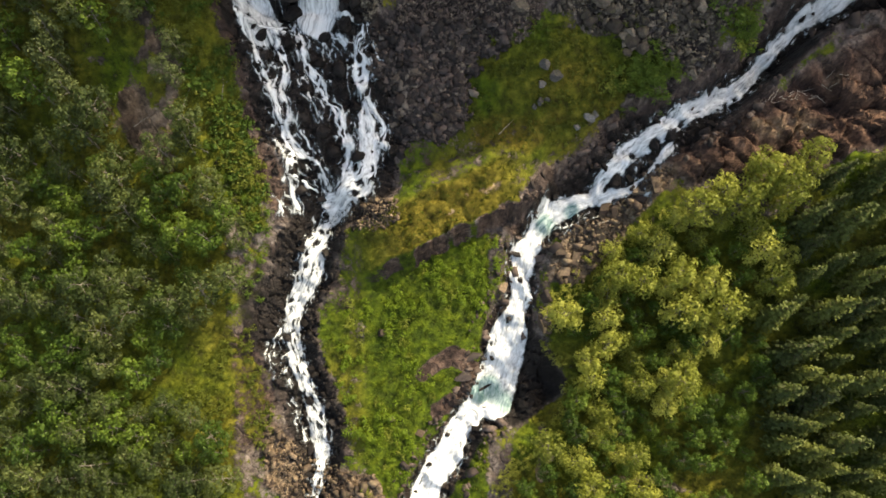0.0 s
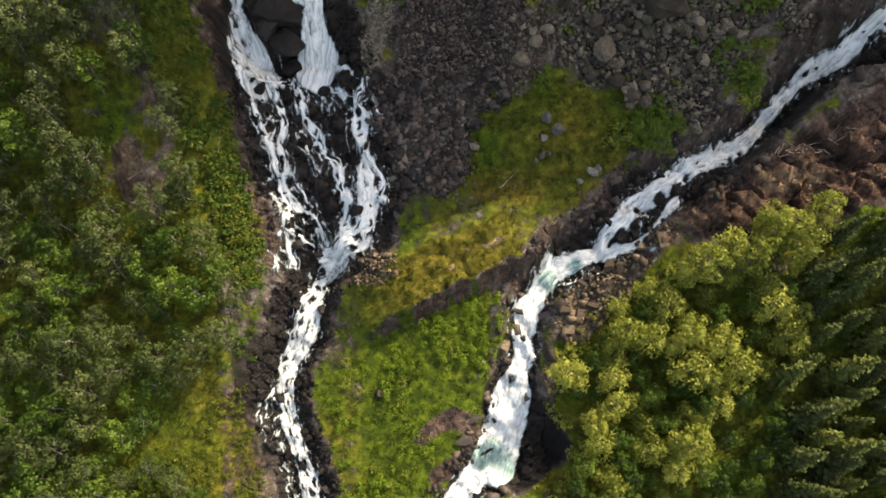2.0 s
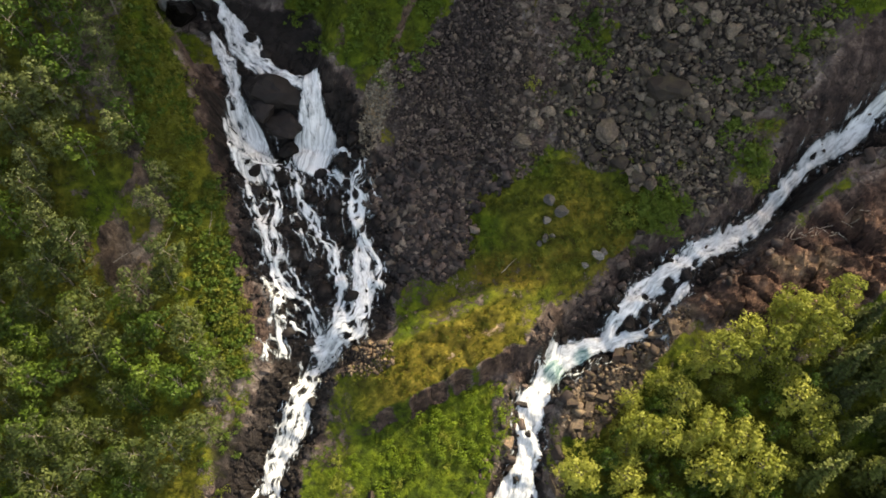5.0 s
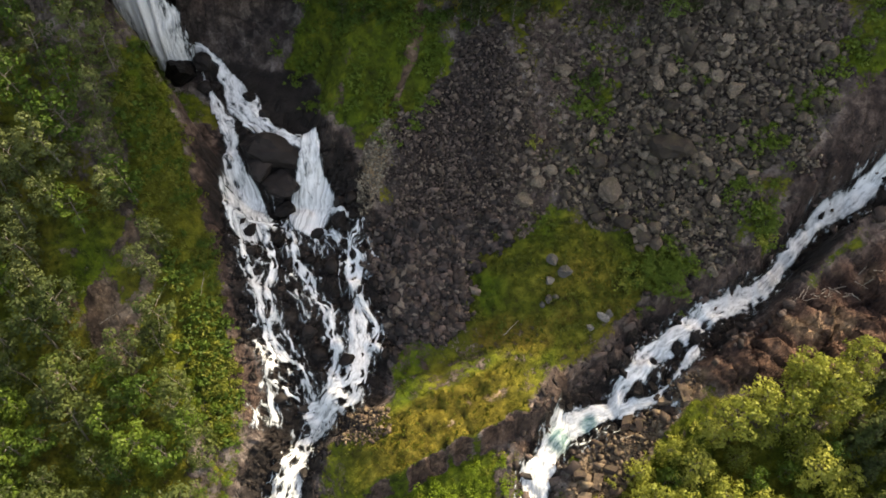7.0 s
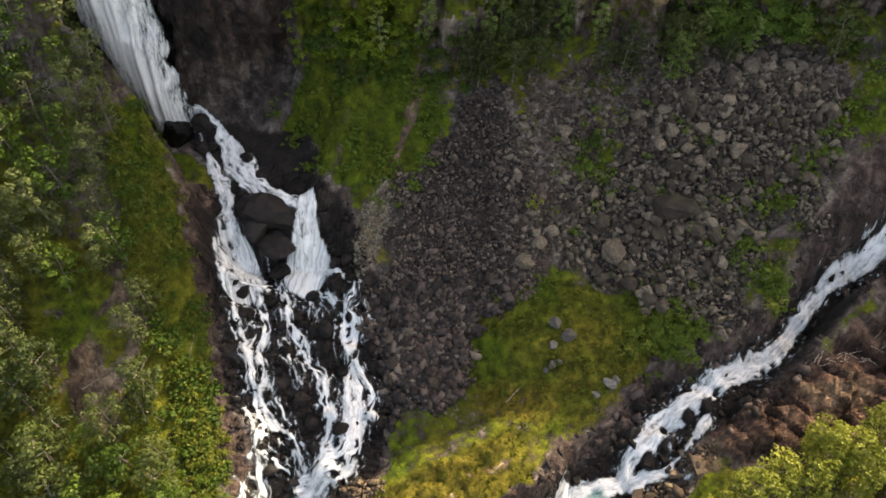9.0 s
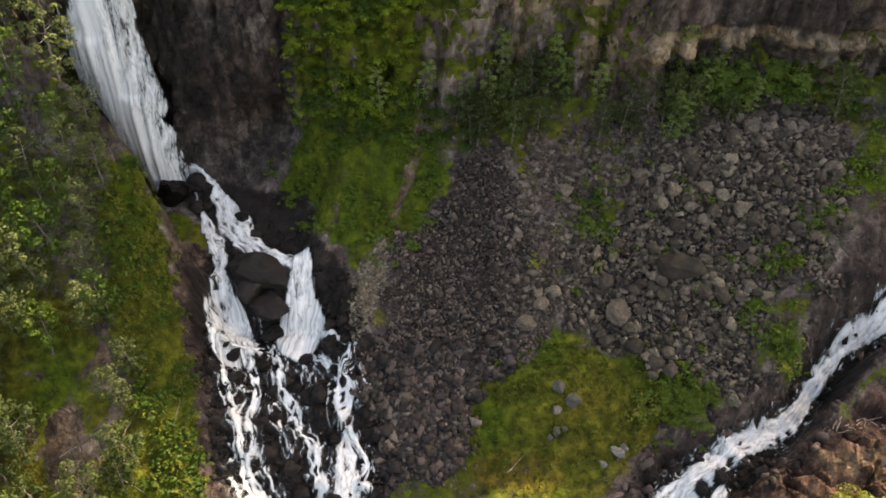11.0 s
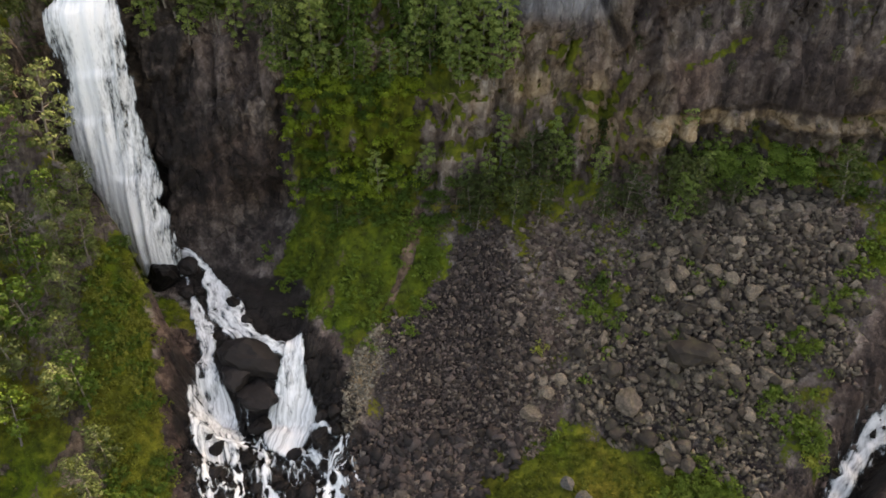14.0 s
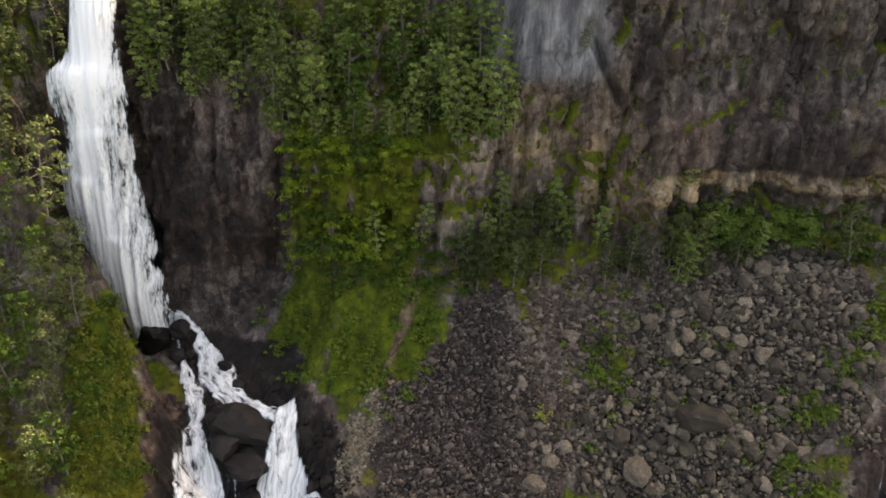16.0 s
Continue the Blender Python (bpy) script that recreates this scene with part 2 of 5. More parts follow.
LEAF_GREEN = leaf_material("rowan_leaves", (0.02, 0.043, 0.006), (0.049, 0.094, 0.011), (0.115, 0.17, 0.023))
# sunlight is put into this yellow-green, far brighter than the olive birch leaves
LEAF_GOLD = leaf_material("sunlit_tone_leaves", (0.09, 0.115, 0.018), (0.235, 0.262, 0.046), (0.39, 0.395, 0.09), 0.42)
LEAF_BRIGHT = leaf_material("young_leaves", (0.05, 0.092, 0.006), (0.125, 0.188, 0.013), (0.24, 0.295, 0.03), 0.35)
NEEDLES = leaf_material("spruce_needles", (0.022, 0.034, 0.009), (0.062, 0.085, 0.018), (0.15, 0.17, 0.036), 0.25)
LEAF_SHELF = leaf_material("shelf_birch_leaves", (0.066, 0.115, 0.026), (0.14, 0.205, 0.05), (0.26, 0.32, 0.095), 0.35)
LEAF_FRESH = leaf_material("fresh_leaves", (0.035, 0.075, 0.012), (0.078, 0.14, 0.022), (0.16, 0.235, 0.045))
LEAF_PALE = leaf_material("pale_birch_leaves", (0.04, 0.056, 0.018), (0.08, 0.103, 0.034), (0.135, 0.16, 0.056))
LEAF_MOSS = leaf_material("moss_cushions", (0.022, 0.032, 0.004), (0.062, 0.084, 0.009), (0.135, 0.15, 0.02), 0.25)
GRASS = leaf_material("grass_blades", (0.022, 0.035, 0.004), (0.055, 0.08, 0.007), (0.12, 0.13, 0.016), 0.35)
BARK = bark_material("birch_bark", (0.07, 0.06, 0.05), (0.2, 0.18, 0.16))
SPRUCE_BARK = bark_material("spruce_bark", (0.05, 0.035, 0.025), (0.15, 0.11, 0.08))
DEAD_WOOD = bark_material("weathered_wood", (0.14, 0.11, 0.085), (0.36, 0.32, 0.27))
WATER = water_material("white_water")

# ---- the lie of the land: four cross-sections from the valley to the cliff, blended across the slope ----
SECTIONS = {
    "scree": ([-60, 0, 25, 46, 57, 64, 72, 80, 86, 90.5, 92.5, 93.5, 94.5, 96, 99, 130],
              [-36, -21, -11.5, 0, 5.5, 10, 17.5, 23.5, 28.5, 33, 37, 43, 52, 62, 74, 100]),
    "ledge": ([-60, 0, 25, 46, 57, 64, 72, 80, 86, 89.5, 91.5, 92.5, 95, 102, 112, 140],
              [-36, -21, -11.5, 0, 5, 9, 16, 22, 28, 31, 36, 45, 48, 56, 68, 95]),
    "fall": ([-60, 0, 25, 46, 57, 64, 69.5, 74.5, 83, 89, 91.5, 94, 97, 100, 104, 140],
             [-36, -21, -12, -1.5, 4, 6.5, 8.6, 15.8, 19, 22, 30, 40, 50, 59, 68, 95]),
    "spur": ([-60, 0, 25, 46, 57, 64, 72, 80, 84, 88, 92, 96, 100, 105, 112, 140],
             [-35, -20, -9, 2.5, 12.5, 19, 28, 35.5, 45, 48, 51, 56, 60, 65, 72, 95]),
}


def smooth(a, b, x):
    t = np.clip((np.asarray(x, float) - a) / (b - a), 0, 1)
    return t * t * (3 - 2 * t)


def hermite(values, v):
    """A smooth curve through the values at 0, 1, 2 ..."""
    p = np.asarray(values, float)
    d = np.gradient(p)
    step = np.diff(p)
    lim = 3 * np.minimum(np.abs(np.r_[step[0], step]), np.abs(np.r_[step, step[-1]]))
    d = np.clip(d, -lim, lim)
    i = np.clip(np.floor(v).astype(int), 0, len(p) - 2)
    t = v - i
    return ((2 * t**3 - 3 * t**2 + 1) * p[i] + (t**3 - 2 * t**2 + t) * d[i]
            + (3 * t**2 - 2 * t**3) * p[i + 1] + (t**3 - t**2) * d[i + 1])


def hash_grid(i, j, k):
    n = (i * 374761393 + j * 668265263 + k * 974634777) & 0x7FFFFFFF
    n = ((n ^ (n >> 13)) * 1274126177) & 0x7FFFFFFF
    return ((n ^ (n >> 16)) & 0xFFFF) / 65535.0


def wobble(x, y, size, seed=0, octaves=3):
    """Smooth value noise of a plane, about -1 to 1."""
    total, gain = 0.0, 1.0
    x, y = np.asarray(x, float) / size, np.asarray(y, float) / size
    for o in range(octaves):
        i, j = np.floor(x).astype(np.int64), np.floor(y).astype(np.int64)
        u, w = x - i, y - j
        u, w = u * u * (3 - 2 * u), w * w * (3 - 2 * w)
        a, b = hash_grid(i, j, seed + o), hash_grid(i + 1, j, seed + o)
        c, d = hash_grid(i, j + 1, seed + o), hash_grid(i + 1, j + 1, seed + o)
        total = total + gain * (2 * ((a * (1 - u) + b * u) * (1 - w) + (c * (1 - u) + d * u) * w) - 1)
        gain, x, y = gain * 0.5, x * 2.03 + 17.1, y * 2.03 - 9.7
    return total / 1.6


def way_distance(x, y, way):
    """Distance in plan from points to a line of (x, y, ...) stations, and how far along it lies (station number)."""
    best, at = np.full(np.shape(x), 1e9), np.zeros(np.shape(x))
    for k in range(len(way) - 1):
        (ax, ay), (bx, by) = way[k][:2], way[k + 1][:2]
        ex, ey = bx - ax, by - ay
        t = np.clip(((x - ax) * ex + (y - ay) * ey) / (ex * ex + ey * ey + 1e-9), 0, 1)
        d = np.hypot(x - ax - t * ex, y - ay - t * ey)
        at = np.where(d < best, k + t, at)
        best = np.minimum(best, d)
    return best, at
LEFT_STREAM = [(-25.2, -47.1, 3.4, 2.0), (-23.2, -7.1, 2.4, 2.0), (-22.0, -4.6, 2.4, 2.0), (-22.0, 0.4, 3.4, 2.0), (-22.4, 5.3, 5.2, 2.0), (-24.0, 10.2, 4.6, 2.0), (-25.6, 14.9, 3.5, 2.0), (-27.6, 19.7, 6.0, 2.0), (-26.4, 25.2, 4.0, 2.5), (-24.4, 30.1, 5.7, 2.5), (-22.8, 33.7, 4.7, 2.5), (-20.8, 38.5, 4.3, 2.2), (-22.0, 40.8, 6.0, 1.8)]
CASCADE = [(-22.0, 40.8, 7.0, 1.8), (-18.0, 44.7, 15.6, 1.5), (-18.0, 50.4, 19.3, 1.3), (-19.6, 57.1, 19.4, 1.2), (-20.8, 63.3, 18.6, 1.2), (-24.4, 69.9, 18.9, 1.0)]
RIGHT_STREAM = [(-21.6, -52.6, 5.1, 3.0), (-3.6, -7.6, 5.5, 3.5), (-1.6, -4.6, 6.0, 3.5), (0.8, -0.4, 5.9, 3.5), (3.2, 3.2, 5.4, 3.5), (5.6, 7.3, 4.4, 3.5), (10.4, 10.2, 6.7, 4.5), (11.2, 14.1, 7.5, 4.0), (10.8, 17.9, 7.0, 3.5), (11.6, 21.6, 6.2, 3.0), (13.2, 25.5, 4.2, 3.0), (13.6, 28.9, 3.4, 3.0), (14.0, 32.1, 3.8, 3.0), (15.2, 35.7, 3.7, 3.0), (17.6, 38.7, 3.7, 3.0), (20.8, 41.0, 4.7, 3.0), (25.6, 42.3, 5.7, 3.0), (29.2, 45.0, 6.6, 3.0), (32.4, 48.8, 6.8, 3.5), (36.8, 51.1, 5.7, 4.0), (41.6, 52.8, 4.3, 5.0), (46.0, 55.3, 3.4, 6.0), (48.8, 58.3, 3.0, 7.0), (51.2, 61.2, 2.5, 7.0), (54.8, 63.7, 2.4, 7.0), (58.4, 65.4, 2.5, 7.0), (62.8, 67.1, 3.4, 7.0), (68.0, 67.5, 3.3, 7.0), (85.0, 75.0, 3.3, 6.0)]

# rock ribs: x, y, degrees from the x axis, half length, height, depth of the top
RIBS = [(1.5, 36.0, 23, 15.5, 4.8, 5.0)]


def rib_axes(x, y, rib):
    a = np.radians(rib[2])
    w = -(x - rib[0]) * np.sin(a) + (y - rib[1]) * np.cos(a) + 1.1 * wobble(x, y, 5.0, 67) + 0.3 * wobble(x, y, 1.6, 69)
    return (x - rib[0]) * np.cos(a) + (y - rib[1]) * np.sin(a), w



def lie(x, v):
    """The ground's bare form at x across the slope and v along the cross-sections."""
    x, v = np.broadcast_arrays(np.asarray(x, float), np.asarray(v, float))
    centre = np.interp(v, [0, 3, 5, 6.5, 7.2, 8, 9, 15], [-40, -33, -33, -37, -40.5, -48, -55, -55])
    width = np.interp(v, [0, 3, 6, 7, 9, 15], [14, 11, 9, 5, 3, 2.5])
    ragx = x + 1.5 * wobble(v * 3.0, 0.25 * x, 1.0, 66)
    spur = 1 - smooth(centre - width, centre + width, ragx)
    edge = np.interp(v, [8, 9.5], [4.5, 0])
    fall = (1 - spur) * (1 - smooth(-25 + edge, -17 + edge, ragx))
    scree = smooth(3, 12, x)
    ledge = (1 - spur - fall) * (1 - scree)
    scree = (1 - spur - fall) * scree
    y = z = 0.0
    for w, name in ((scree, "scree"), (ledge, "ledge"), (fall, "fall"), (spur, "spur")):
        y = y + w * hermite(SECTIONS[name][0], v)
        z = z + w * hermite(SECTIONS[name][1], v)
    low = 1 - smooth(84, 91, y)
    z = z + low * (0.2 * np.maximum(0, x - 22) * smooth(20, 45, y) + 0.12 * np.maximum(0, x - 30) * (1 - smooth(20, 45, y)))
    z = z + low * 4.2 * np.exp(-((x - 17) / 8.5) ** 2 - ((y - 56) / 7) ** 2)
    # the rock rib between the two streams and two lower ledges, steep on their valley sides
    for rib in RIBS:
        u, w = rib_axes(x, y, rib)
        along = np.exp(-(u / rib[3]) ** 4)
        z = z + rib[4] * along * smooth(-1.7, -0.5, w) * (1 - smooth(rib[5], 2.5 * rib[5], w))
        z = z - 0.3 * rib[4] * along * np.exp(-((w - 2.0 * rib[5]) / (0.45 * rib[5])) ** 2)
    # the hollow beside the plunge pool
    z = z - low * 4.5 * np.exp(-((x - 18.2) / 2.8) ** 2 - ((y - 11.5) / 4.5) ** 2)
    z = z - low * 4.0 * np.exp(-((x - 54) / 3.6) ** 2 - ((y - 59.7 - 0.8 * (x - 54)) / 1.8) ** 2)
    # beds of the streams
    for way in (LEFT_STREAM, CASCADE, RIGHT_STREAM):
        d, at = way_distance(x, y, way)
        wide = np.interp(at, range(len(way)), [p[2] for p in way])
        deep = np.interp(at, range(len(way)), [p[3] for p in way])
        z = z - low * deep * (1 - smooth(0.35 * wide, 0.8 * wide + 1.6, d))
    return x, y, z
# ---- end of the lie


# ---- mesh helpers ----
def mesh_object(name, verts, faces, mat, parent=None, label="", smooth_=False):
    me = bpy.data.meshes.new(name)
    verts = np.asarray(verts, np.float32)
    if isinstance(faces, np.ndarray):
        n, k = faces.shape
        me.vertices.add(len(verts))
        me.vertices.foreach_set("co", verts.ravel())
        me.loops.add(n * k)
        me.loops.foreach_set("vertex_index", faces.astype(np.int32).ravel())
        me.polygons.add(n)
        me.polygons.foreach_set("loop_start", np.arange(0, n * k, k, dtype=np.int32))
        me.update(calc_edges=True)
    else:
        me.from_pydata(verts.tolist(), [], faces)
    me.materials.append(mat)
    if smooth_:
        me.polygons.foreach_set("use_smooth", np.ones(len(me.polygons), bool))
    ob = new(name, me)
    if parent is not None:
        ob.parent = parent
    return tagged(ob, label)


def put_attribute(ob, name, kind, values):
    a = ob.data.attributes.new(name, kind, "POINT")
    a.data.foreach_set("color" if kind == "FLOAT_COLOR" else "vector", np.asarray(values, np.float32).ravel())


def blocks(a, b, sa, sb, seed):
    """Jittered cells of a plane: a random number for the nearest one, a second, and the distances to the two nearest."""
    a, b = np.asarray(a, float) / sa, np.asarray(b, float) / sb
    ia, ib = np.floor(a).astype(np.int64), np.floor(b).astype(np.int64)
    f1, f2 = np.full(a.shape, 9.0), np.full(a.shape, 9.0)
    r1, r2, ca, cb = np.zeros(a.shape), np.zeros(a.shape), np.zeros(a.shape), np.zeros(a.shape)
    for da in (-1, 0, 1):
        for db in (-1, 0, 1):
            i, j = ia + da, ib + db
            pa, pb = i + 0.1 + 0.8 * hash_grid(i, j, seed), j + 0.1 + 0.8 * hash_grid(i, j, seed + 1)
            d = np.hypot(a - pa, b - pb)
            near = d < f1
            f2 = np.where(near, f1, np.minimum(f2, d))
            f1 = np.where(near, d, f1)
            r1 = np.where(near, hash_grid(i, j, seed + 2), r1)
            r2 = np.where(near, hash_grid(i, j, seed + 3), r2)
            ca, cb = np.where(near, a - pa, ca), np.where(near, b - pb, cb)
    return r1, r2, f1, f2, ca, cb


# ---- what covers the ground: belts along short lines of (x, y, half width) ----
def belt(x, y, line, edge=1.6, rag=2.2, seed=3):
    d, at = way_distance(x, y, line)
    r = np.interp(at, range(len(line)), [p[2] for p in line])
    return 1 - smooth(-edge, edge, d - r + rag * wobble(x, y, 4.0, seed))


DARK_SCREE = [(-4, 56, 6), (-3, 62, 8), (1, 70, 9), (5, 77, 8), (6, 83, 5), (4, 88, 1.5)]
GREY_SCREE = [(17, 70, 3), (24, 71, 8), (34, 73, 12), (42, 80, 14), (46, 88, 8)]
GREY_SCREE_FOOT = [(32, 66, 5), (38, 63, 4), (40, 59, 2)]
MOUND = [(8, 57, 6), (18, 57, 9), (30, 60, 6)]
GREEN_SLOPE = [(-24, 90, 3), (-15, 84, 7), (-8, 84, 7), (-2, 85, 3), (-8, 78, 4)]
PALE_STRIP = [(-8.5, 76, 1.2), (-10.5, 72, 2.3), (-12, 67.5, 1.4)]
DIRT_STREAK = [(-3.3, 88.5, 0.9), (-5, 84, 0.6), (-7, 79.5, 0.4)]
BARE_PATCH = [(-14.2, 84, 0.8), (-15.4, 80, 1.4)]
PLUNGE_SHADE = [(16.5, 18, 1.5), (18.3, 12, 3.2), (13, 6.5, 1.6)]
UPPER_WET = [(-25, 72, 8), (-27, 78, 7), (-22, 83, 3.5), (-33, 85, 4)]
SIDE_HOLLOW = [(20, 38, 1.5), (25, 39.3, 2.0)]
RED_SLAB = [(38, 46, 2.5), (47, 46.5, 5), (57, 50, 7), (70, 54, 8)]
RUBBLE_RIGHT = [(21, 31, 3), (25, 35, 4.0), (31, 40, 2.6), (35.5, 43.5, 2.0)]
RUBBLE_LEFT = [(-29, 3, 2), (-27, -3, 4), (-14, -8, 4)]
BANK_MOSS = [(-42, 76, 3), (-39.5, 66, 4), (-36, 56, 4), (-33.5, 46, 3.4), (-31.5, 38, 2)]
BANK_BARE = [(-36.5, 78, 1.6), (-34.0, 67, 1.4), (-31.8, 57, 1.0), (-29.5, 48, 1.2), (-28.3, 41, 1.8)]
GOLD_BANK = [(-40, 10, 5), (-35, 17, 4), (-33, 4, 3)]
BARE_LEFT = [(-52, 55, 5), (-47, 50, 4), (-44, 58, 4)]
WET_LEFT = [(-32, 20, 3), (-32, 27, 3)]
DIRT = [(17.2, 4.5, 0.7), (18.0, 0, 1.0), (17, -4, 0.6)]
ISLE_ROCK = [(-3.5, 13.5, 0.6), (1.5, 16.5, 1.6), (5.5, 14.5, 2.0), (3.0, 10.0, 1.5), (-1, 7, 0.6)]
GULLY_SHADE = [(51.5, 57, 1.2), (54.5, 60.5, 2.0), (58, 63, 1.2)]
TRAIL = [(26, -5, 0.4), (36, -4, 0.5), (43, -6.3, 0.5), (50, -9, 0.4)]
MID_SCREE = [(11, 66, 3.5), (14, 73, 6), (16, 81, 7), (27, 86, 4.5), (52, 84, 4)]
RIGHT_GREEN = [(46.5, 62, 1.2), (43, 67.0, 1.6), (47, 71, 1.8), (51.5, 75, 1.8), (56, 79, 2.5), (66, 84, 5)]
RIGHT_ROCK = [(53, 66, 3), (60, 71, 4.5), (72, 79, 7)]
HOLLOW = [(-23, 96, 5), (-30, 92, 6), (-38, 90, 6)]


def near_water(x, y, way, beyond):
    d, at = way_distance(x, y, way)
    wide = np.interp(at, range(len(way)), [p[2] for p in way])
    return 1 - smooth(0.5 * wide + 0.1 * beyond, 0.5 * wide + beyond, d + (0.5 + 0.22 * beyond) * wobble(x, y, 3.0, 8))


def ledge_line(x):
    """Height of the tan ledge that runs along the cliff."""
    return 42.3 + 1.5 * np.sin((x - 31) * 0.13) * (x < 55) + 0.4 * wobble(x, 0 * x, 5, 59)


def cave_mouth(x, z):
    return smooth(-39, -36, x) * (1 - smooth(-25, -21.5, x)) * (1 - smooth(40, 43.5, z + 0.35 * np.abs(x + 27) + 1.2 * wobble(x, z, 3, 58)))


def cover(x, y, z, v, steep):
    moss = 0.5 + 0.25 * wobble(x, y, 9, 21) + 0 * x
    ochre = np.clip(0.3 + 0.6 * wobble(x, y, 7, 25), 0, 1)
    wet, red, tan, dark = 0 * x, 0 * x, 0 * x, 0 * x
    b = belt(x, y, GREEN_SLOPE, 1.6, 4.5)
    moss, ochre = np.maximum(moss, b), ochre * (1 - 0.45 * b)
    bare = b * smooth(0.3, 0.55, wobble(x + 0.3 * y, 0.22 * y, 2.4, 34))
    moss, red = moss * (1 - 0.35 * bare), np.maximum(red, 0.5 * bare)
    b = np.maximum(belt(x, y, MOUND), belt(x, y, BANK_MOSS))
    moss = np.maximum(moss, 0.85 * b)
    b = belt(x, y, BANK_BARE, 0.9, 1.8)
    moss, red, dark = moss * (1 - 0.85 * b), np.maximum(red, 0.8 * b), np.maximum(dark, 0.45 * b)
    # low bank of brown and olive, with some shade painted in as dark
    b = belt(x, y, GOLD_BANK)
    moss, red, dark = np.maximum(moss * (1 - b), 0.48 * b), np.maximum(red, 0.8 * b), np.maximum(dark, 0.35 * b)
    isle = smooth(-16, -12, x) * (1 - smooth(6, 10, x)) * (1 - smooth(33, 40, y))
    moss, ochre = np.maximum(moss, 0.9 * isle), ochre * (1 - 0.85 * isle)
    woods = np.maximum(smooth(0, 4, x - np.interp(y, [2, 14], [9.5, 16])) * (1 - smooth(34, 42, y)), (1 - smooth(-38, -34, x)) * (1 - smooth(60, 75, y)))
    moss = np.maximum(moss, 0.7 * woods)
    # patchy tree shade painted on the ground of both woods
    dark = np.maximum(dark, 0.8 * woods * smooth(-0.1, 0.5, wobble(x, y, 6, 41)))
    b = belt(x, y, DARK_SCREE, 1.6, 4.0)
    moss, dark = moss * (1 - b), np.maximum(dark, b)
    b = np.maximum(belt(x, y, GREY_SCREE, 1.6, 4.0), belt(x, y, GREY_SCREE_FOOT))
    moss = moss * (1 - 0.85 * b)
    # shade in the gaps between scree blocks, painted on the ground beneath them
    dark = np.maximum(dark, 0.8 * b)
    b = belt(x, y, MID_SCREE) * smooth(-0.35, 0.1, wobble(x, y, 3.0, 78))
    moss, red, dark = moss * (1 - 0.8 * b), np.maximum(red, 0.5 * b), np.maximum(dark, 0.35 * b)
    for line, k in ((PALE_STRIP, 0.8),  (RUBBLE_RIGHT, 0.6), (RUBBLE_LEFT, 0.7), (DIRT, 0.8), (TRAIL, 0.6)):
        b = belt(x, y, line, 0.8, 1.0)
        moss, tan = moss * (1 - b), np.maximum(tan, k * b)
    b = np.maximum(belt(x, y, DIRT_STREAK, 0.5, 0.8), 0.7 * belt(x, y, BARE_PATCH, 1.0, 1.6))
    moss, red, tan = moss * (1 - 0.75 * b), np.maximum(red, 0.8 * b), np.maximum(tan, 0.2 * b)
    b = belt(x, y, BARE_LEFT, 1.5, 2.5) * smooth(-0.3, 0.3, wobble(x, y, 4, 77))
    moss, red, tan = moss * (1 - 0.8 * b), np.maximum(red, 0.5 * b), np.maximum(tan, 0.3 * b)
    b = belt(x, y, RED_SLAB)
    moss, red = moss * (1 - 0.9 * b), np.maximum(red, b)
    tan = np.maximum(tan, 0.35 * b * smooth(0.35, 0.7, wobble(x, y, 3.5, 31)))
    for n, rib in enumerate(RIBS):
        u, w = rib_axes(x, y, rib)
        along = np.exp(-(u / rib[3]) ** 4)
        top = along * smooth(-0.7, -0.2, w) * (1 - smooth(rib[5], rib[5] + 2, w))
        face = along * smooth(-2.2, -1.7, w) * (1 - smooth(-0.7, -0.3, w))
        face = face * smooth(-0.65, -0.15, wobble(x, y, 2.6, 38))
        k = 0.85 if n == 0 else 0.4
        moss, ochre = np.maximum(moss, 0.95 * top), np.maximum(ochre, k * top)
        bare = top * np.exp(-((w - 2.4 + wobble(x, y, 4, 33)) / 1.1) ** 2) * smooth(-6, 2, u) * smooth(-0.5, 0.1, wobble(x, y, 1.8, 37))
        tan, moss = np.maximum(tan, 0.75 * bare), moss * (1 - 0.6 * bare)
        moss, dark, red, tan = moss * (1 - face), np.maximum(dark, 0.3 * face), np.maximum(red, 0.9 * face), tan * (1 - face)
    b = belt(x, y, ISLE_ROCK, 0.7, 1.6)
    moss, red, dark = moss * (1 - b), np.maximum(red, 0.9 * b), np.maximum(dark, 0.4 * b)
    gold = belt(x, y, [(6, 49.5, 2), (12, 50.5, 3), (17, 52, 2)])
    ochre = np.maximum(ochre, 0.9 * gold)
    gully = np.where(y < 36, near_water(x, y, RIGHT_STREAM, 1.6), near_water(x, y, RIGHT_STREAM, 4.8))
    moss, red = moss * (1 - 0.9 * gully), np.maximum(red, 0.65 * gully)
    dark = np.maximum(dark, 0.55 * gully * smooth(38, 44, y))
    b = belt(x, y, RIGHT_ROCK, 1.5, 2.5)
    moss, red, dark = moss * (1 - 0.7 * b), np.maximum(red, 0.6 * b), np.maximum(dark, 0.7 * b)
    b = belt(x, y, RIGHT_GREEN, 1.0, 1.6)
    b = b * smooth(-0.35, 0.15, wobble(x, y, 3.5, 36))
    moss, ochre = np.maximum(moss, 0.7 * b), ochre * (1 - 0.5 * b)
    dark = np.maximum(dark, 0.4 * belt(x, y, RIGHT_GREEN, 1.0, 1.6))
    wet = np.maximum(wet, near_water(x, y, RIGHT_STREAM, 1.9))
    b = np.maximum(near_water(x, y, LEFT_STREAM, 4.4), near_water(x, y, CASCADE, 4.0))
    moss = moss * (1 - b)
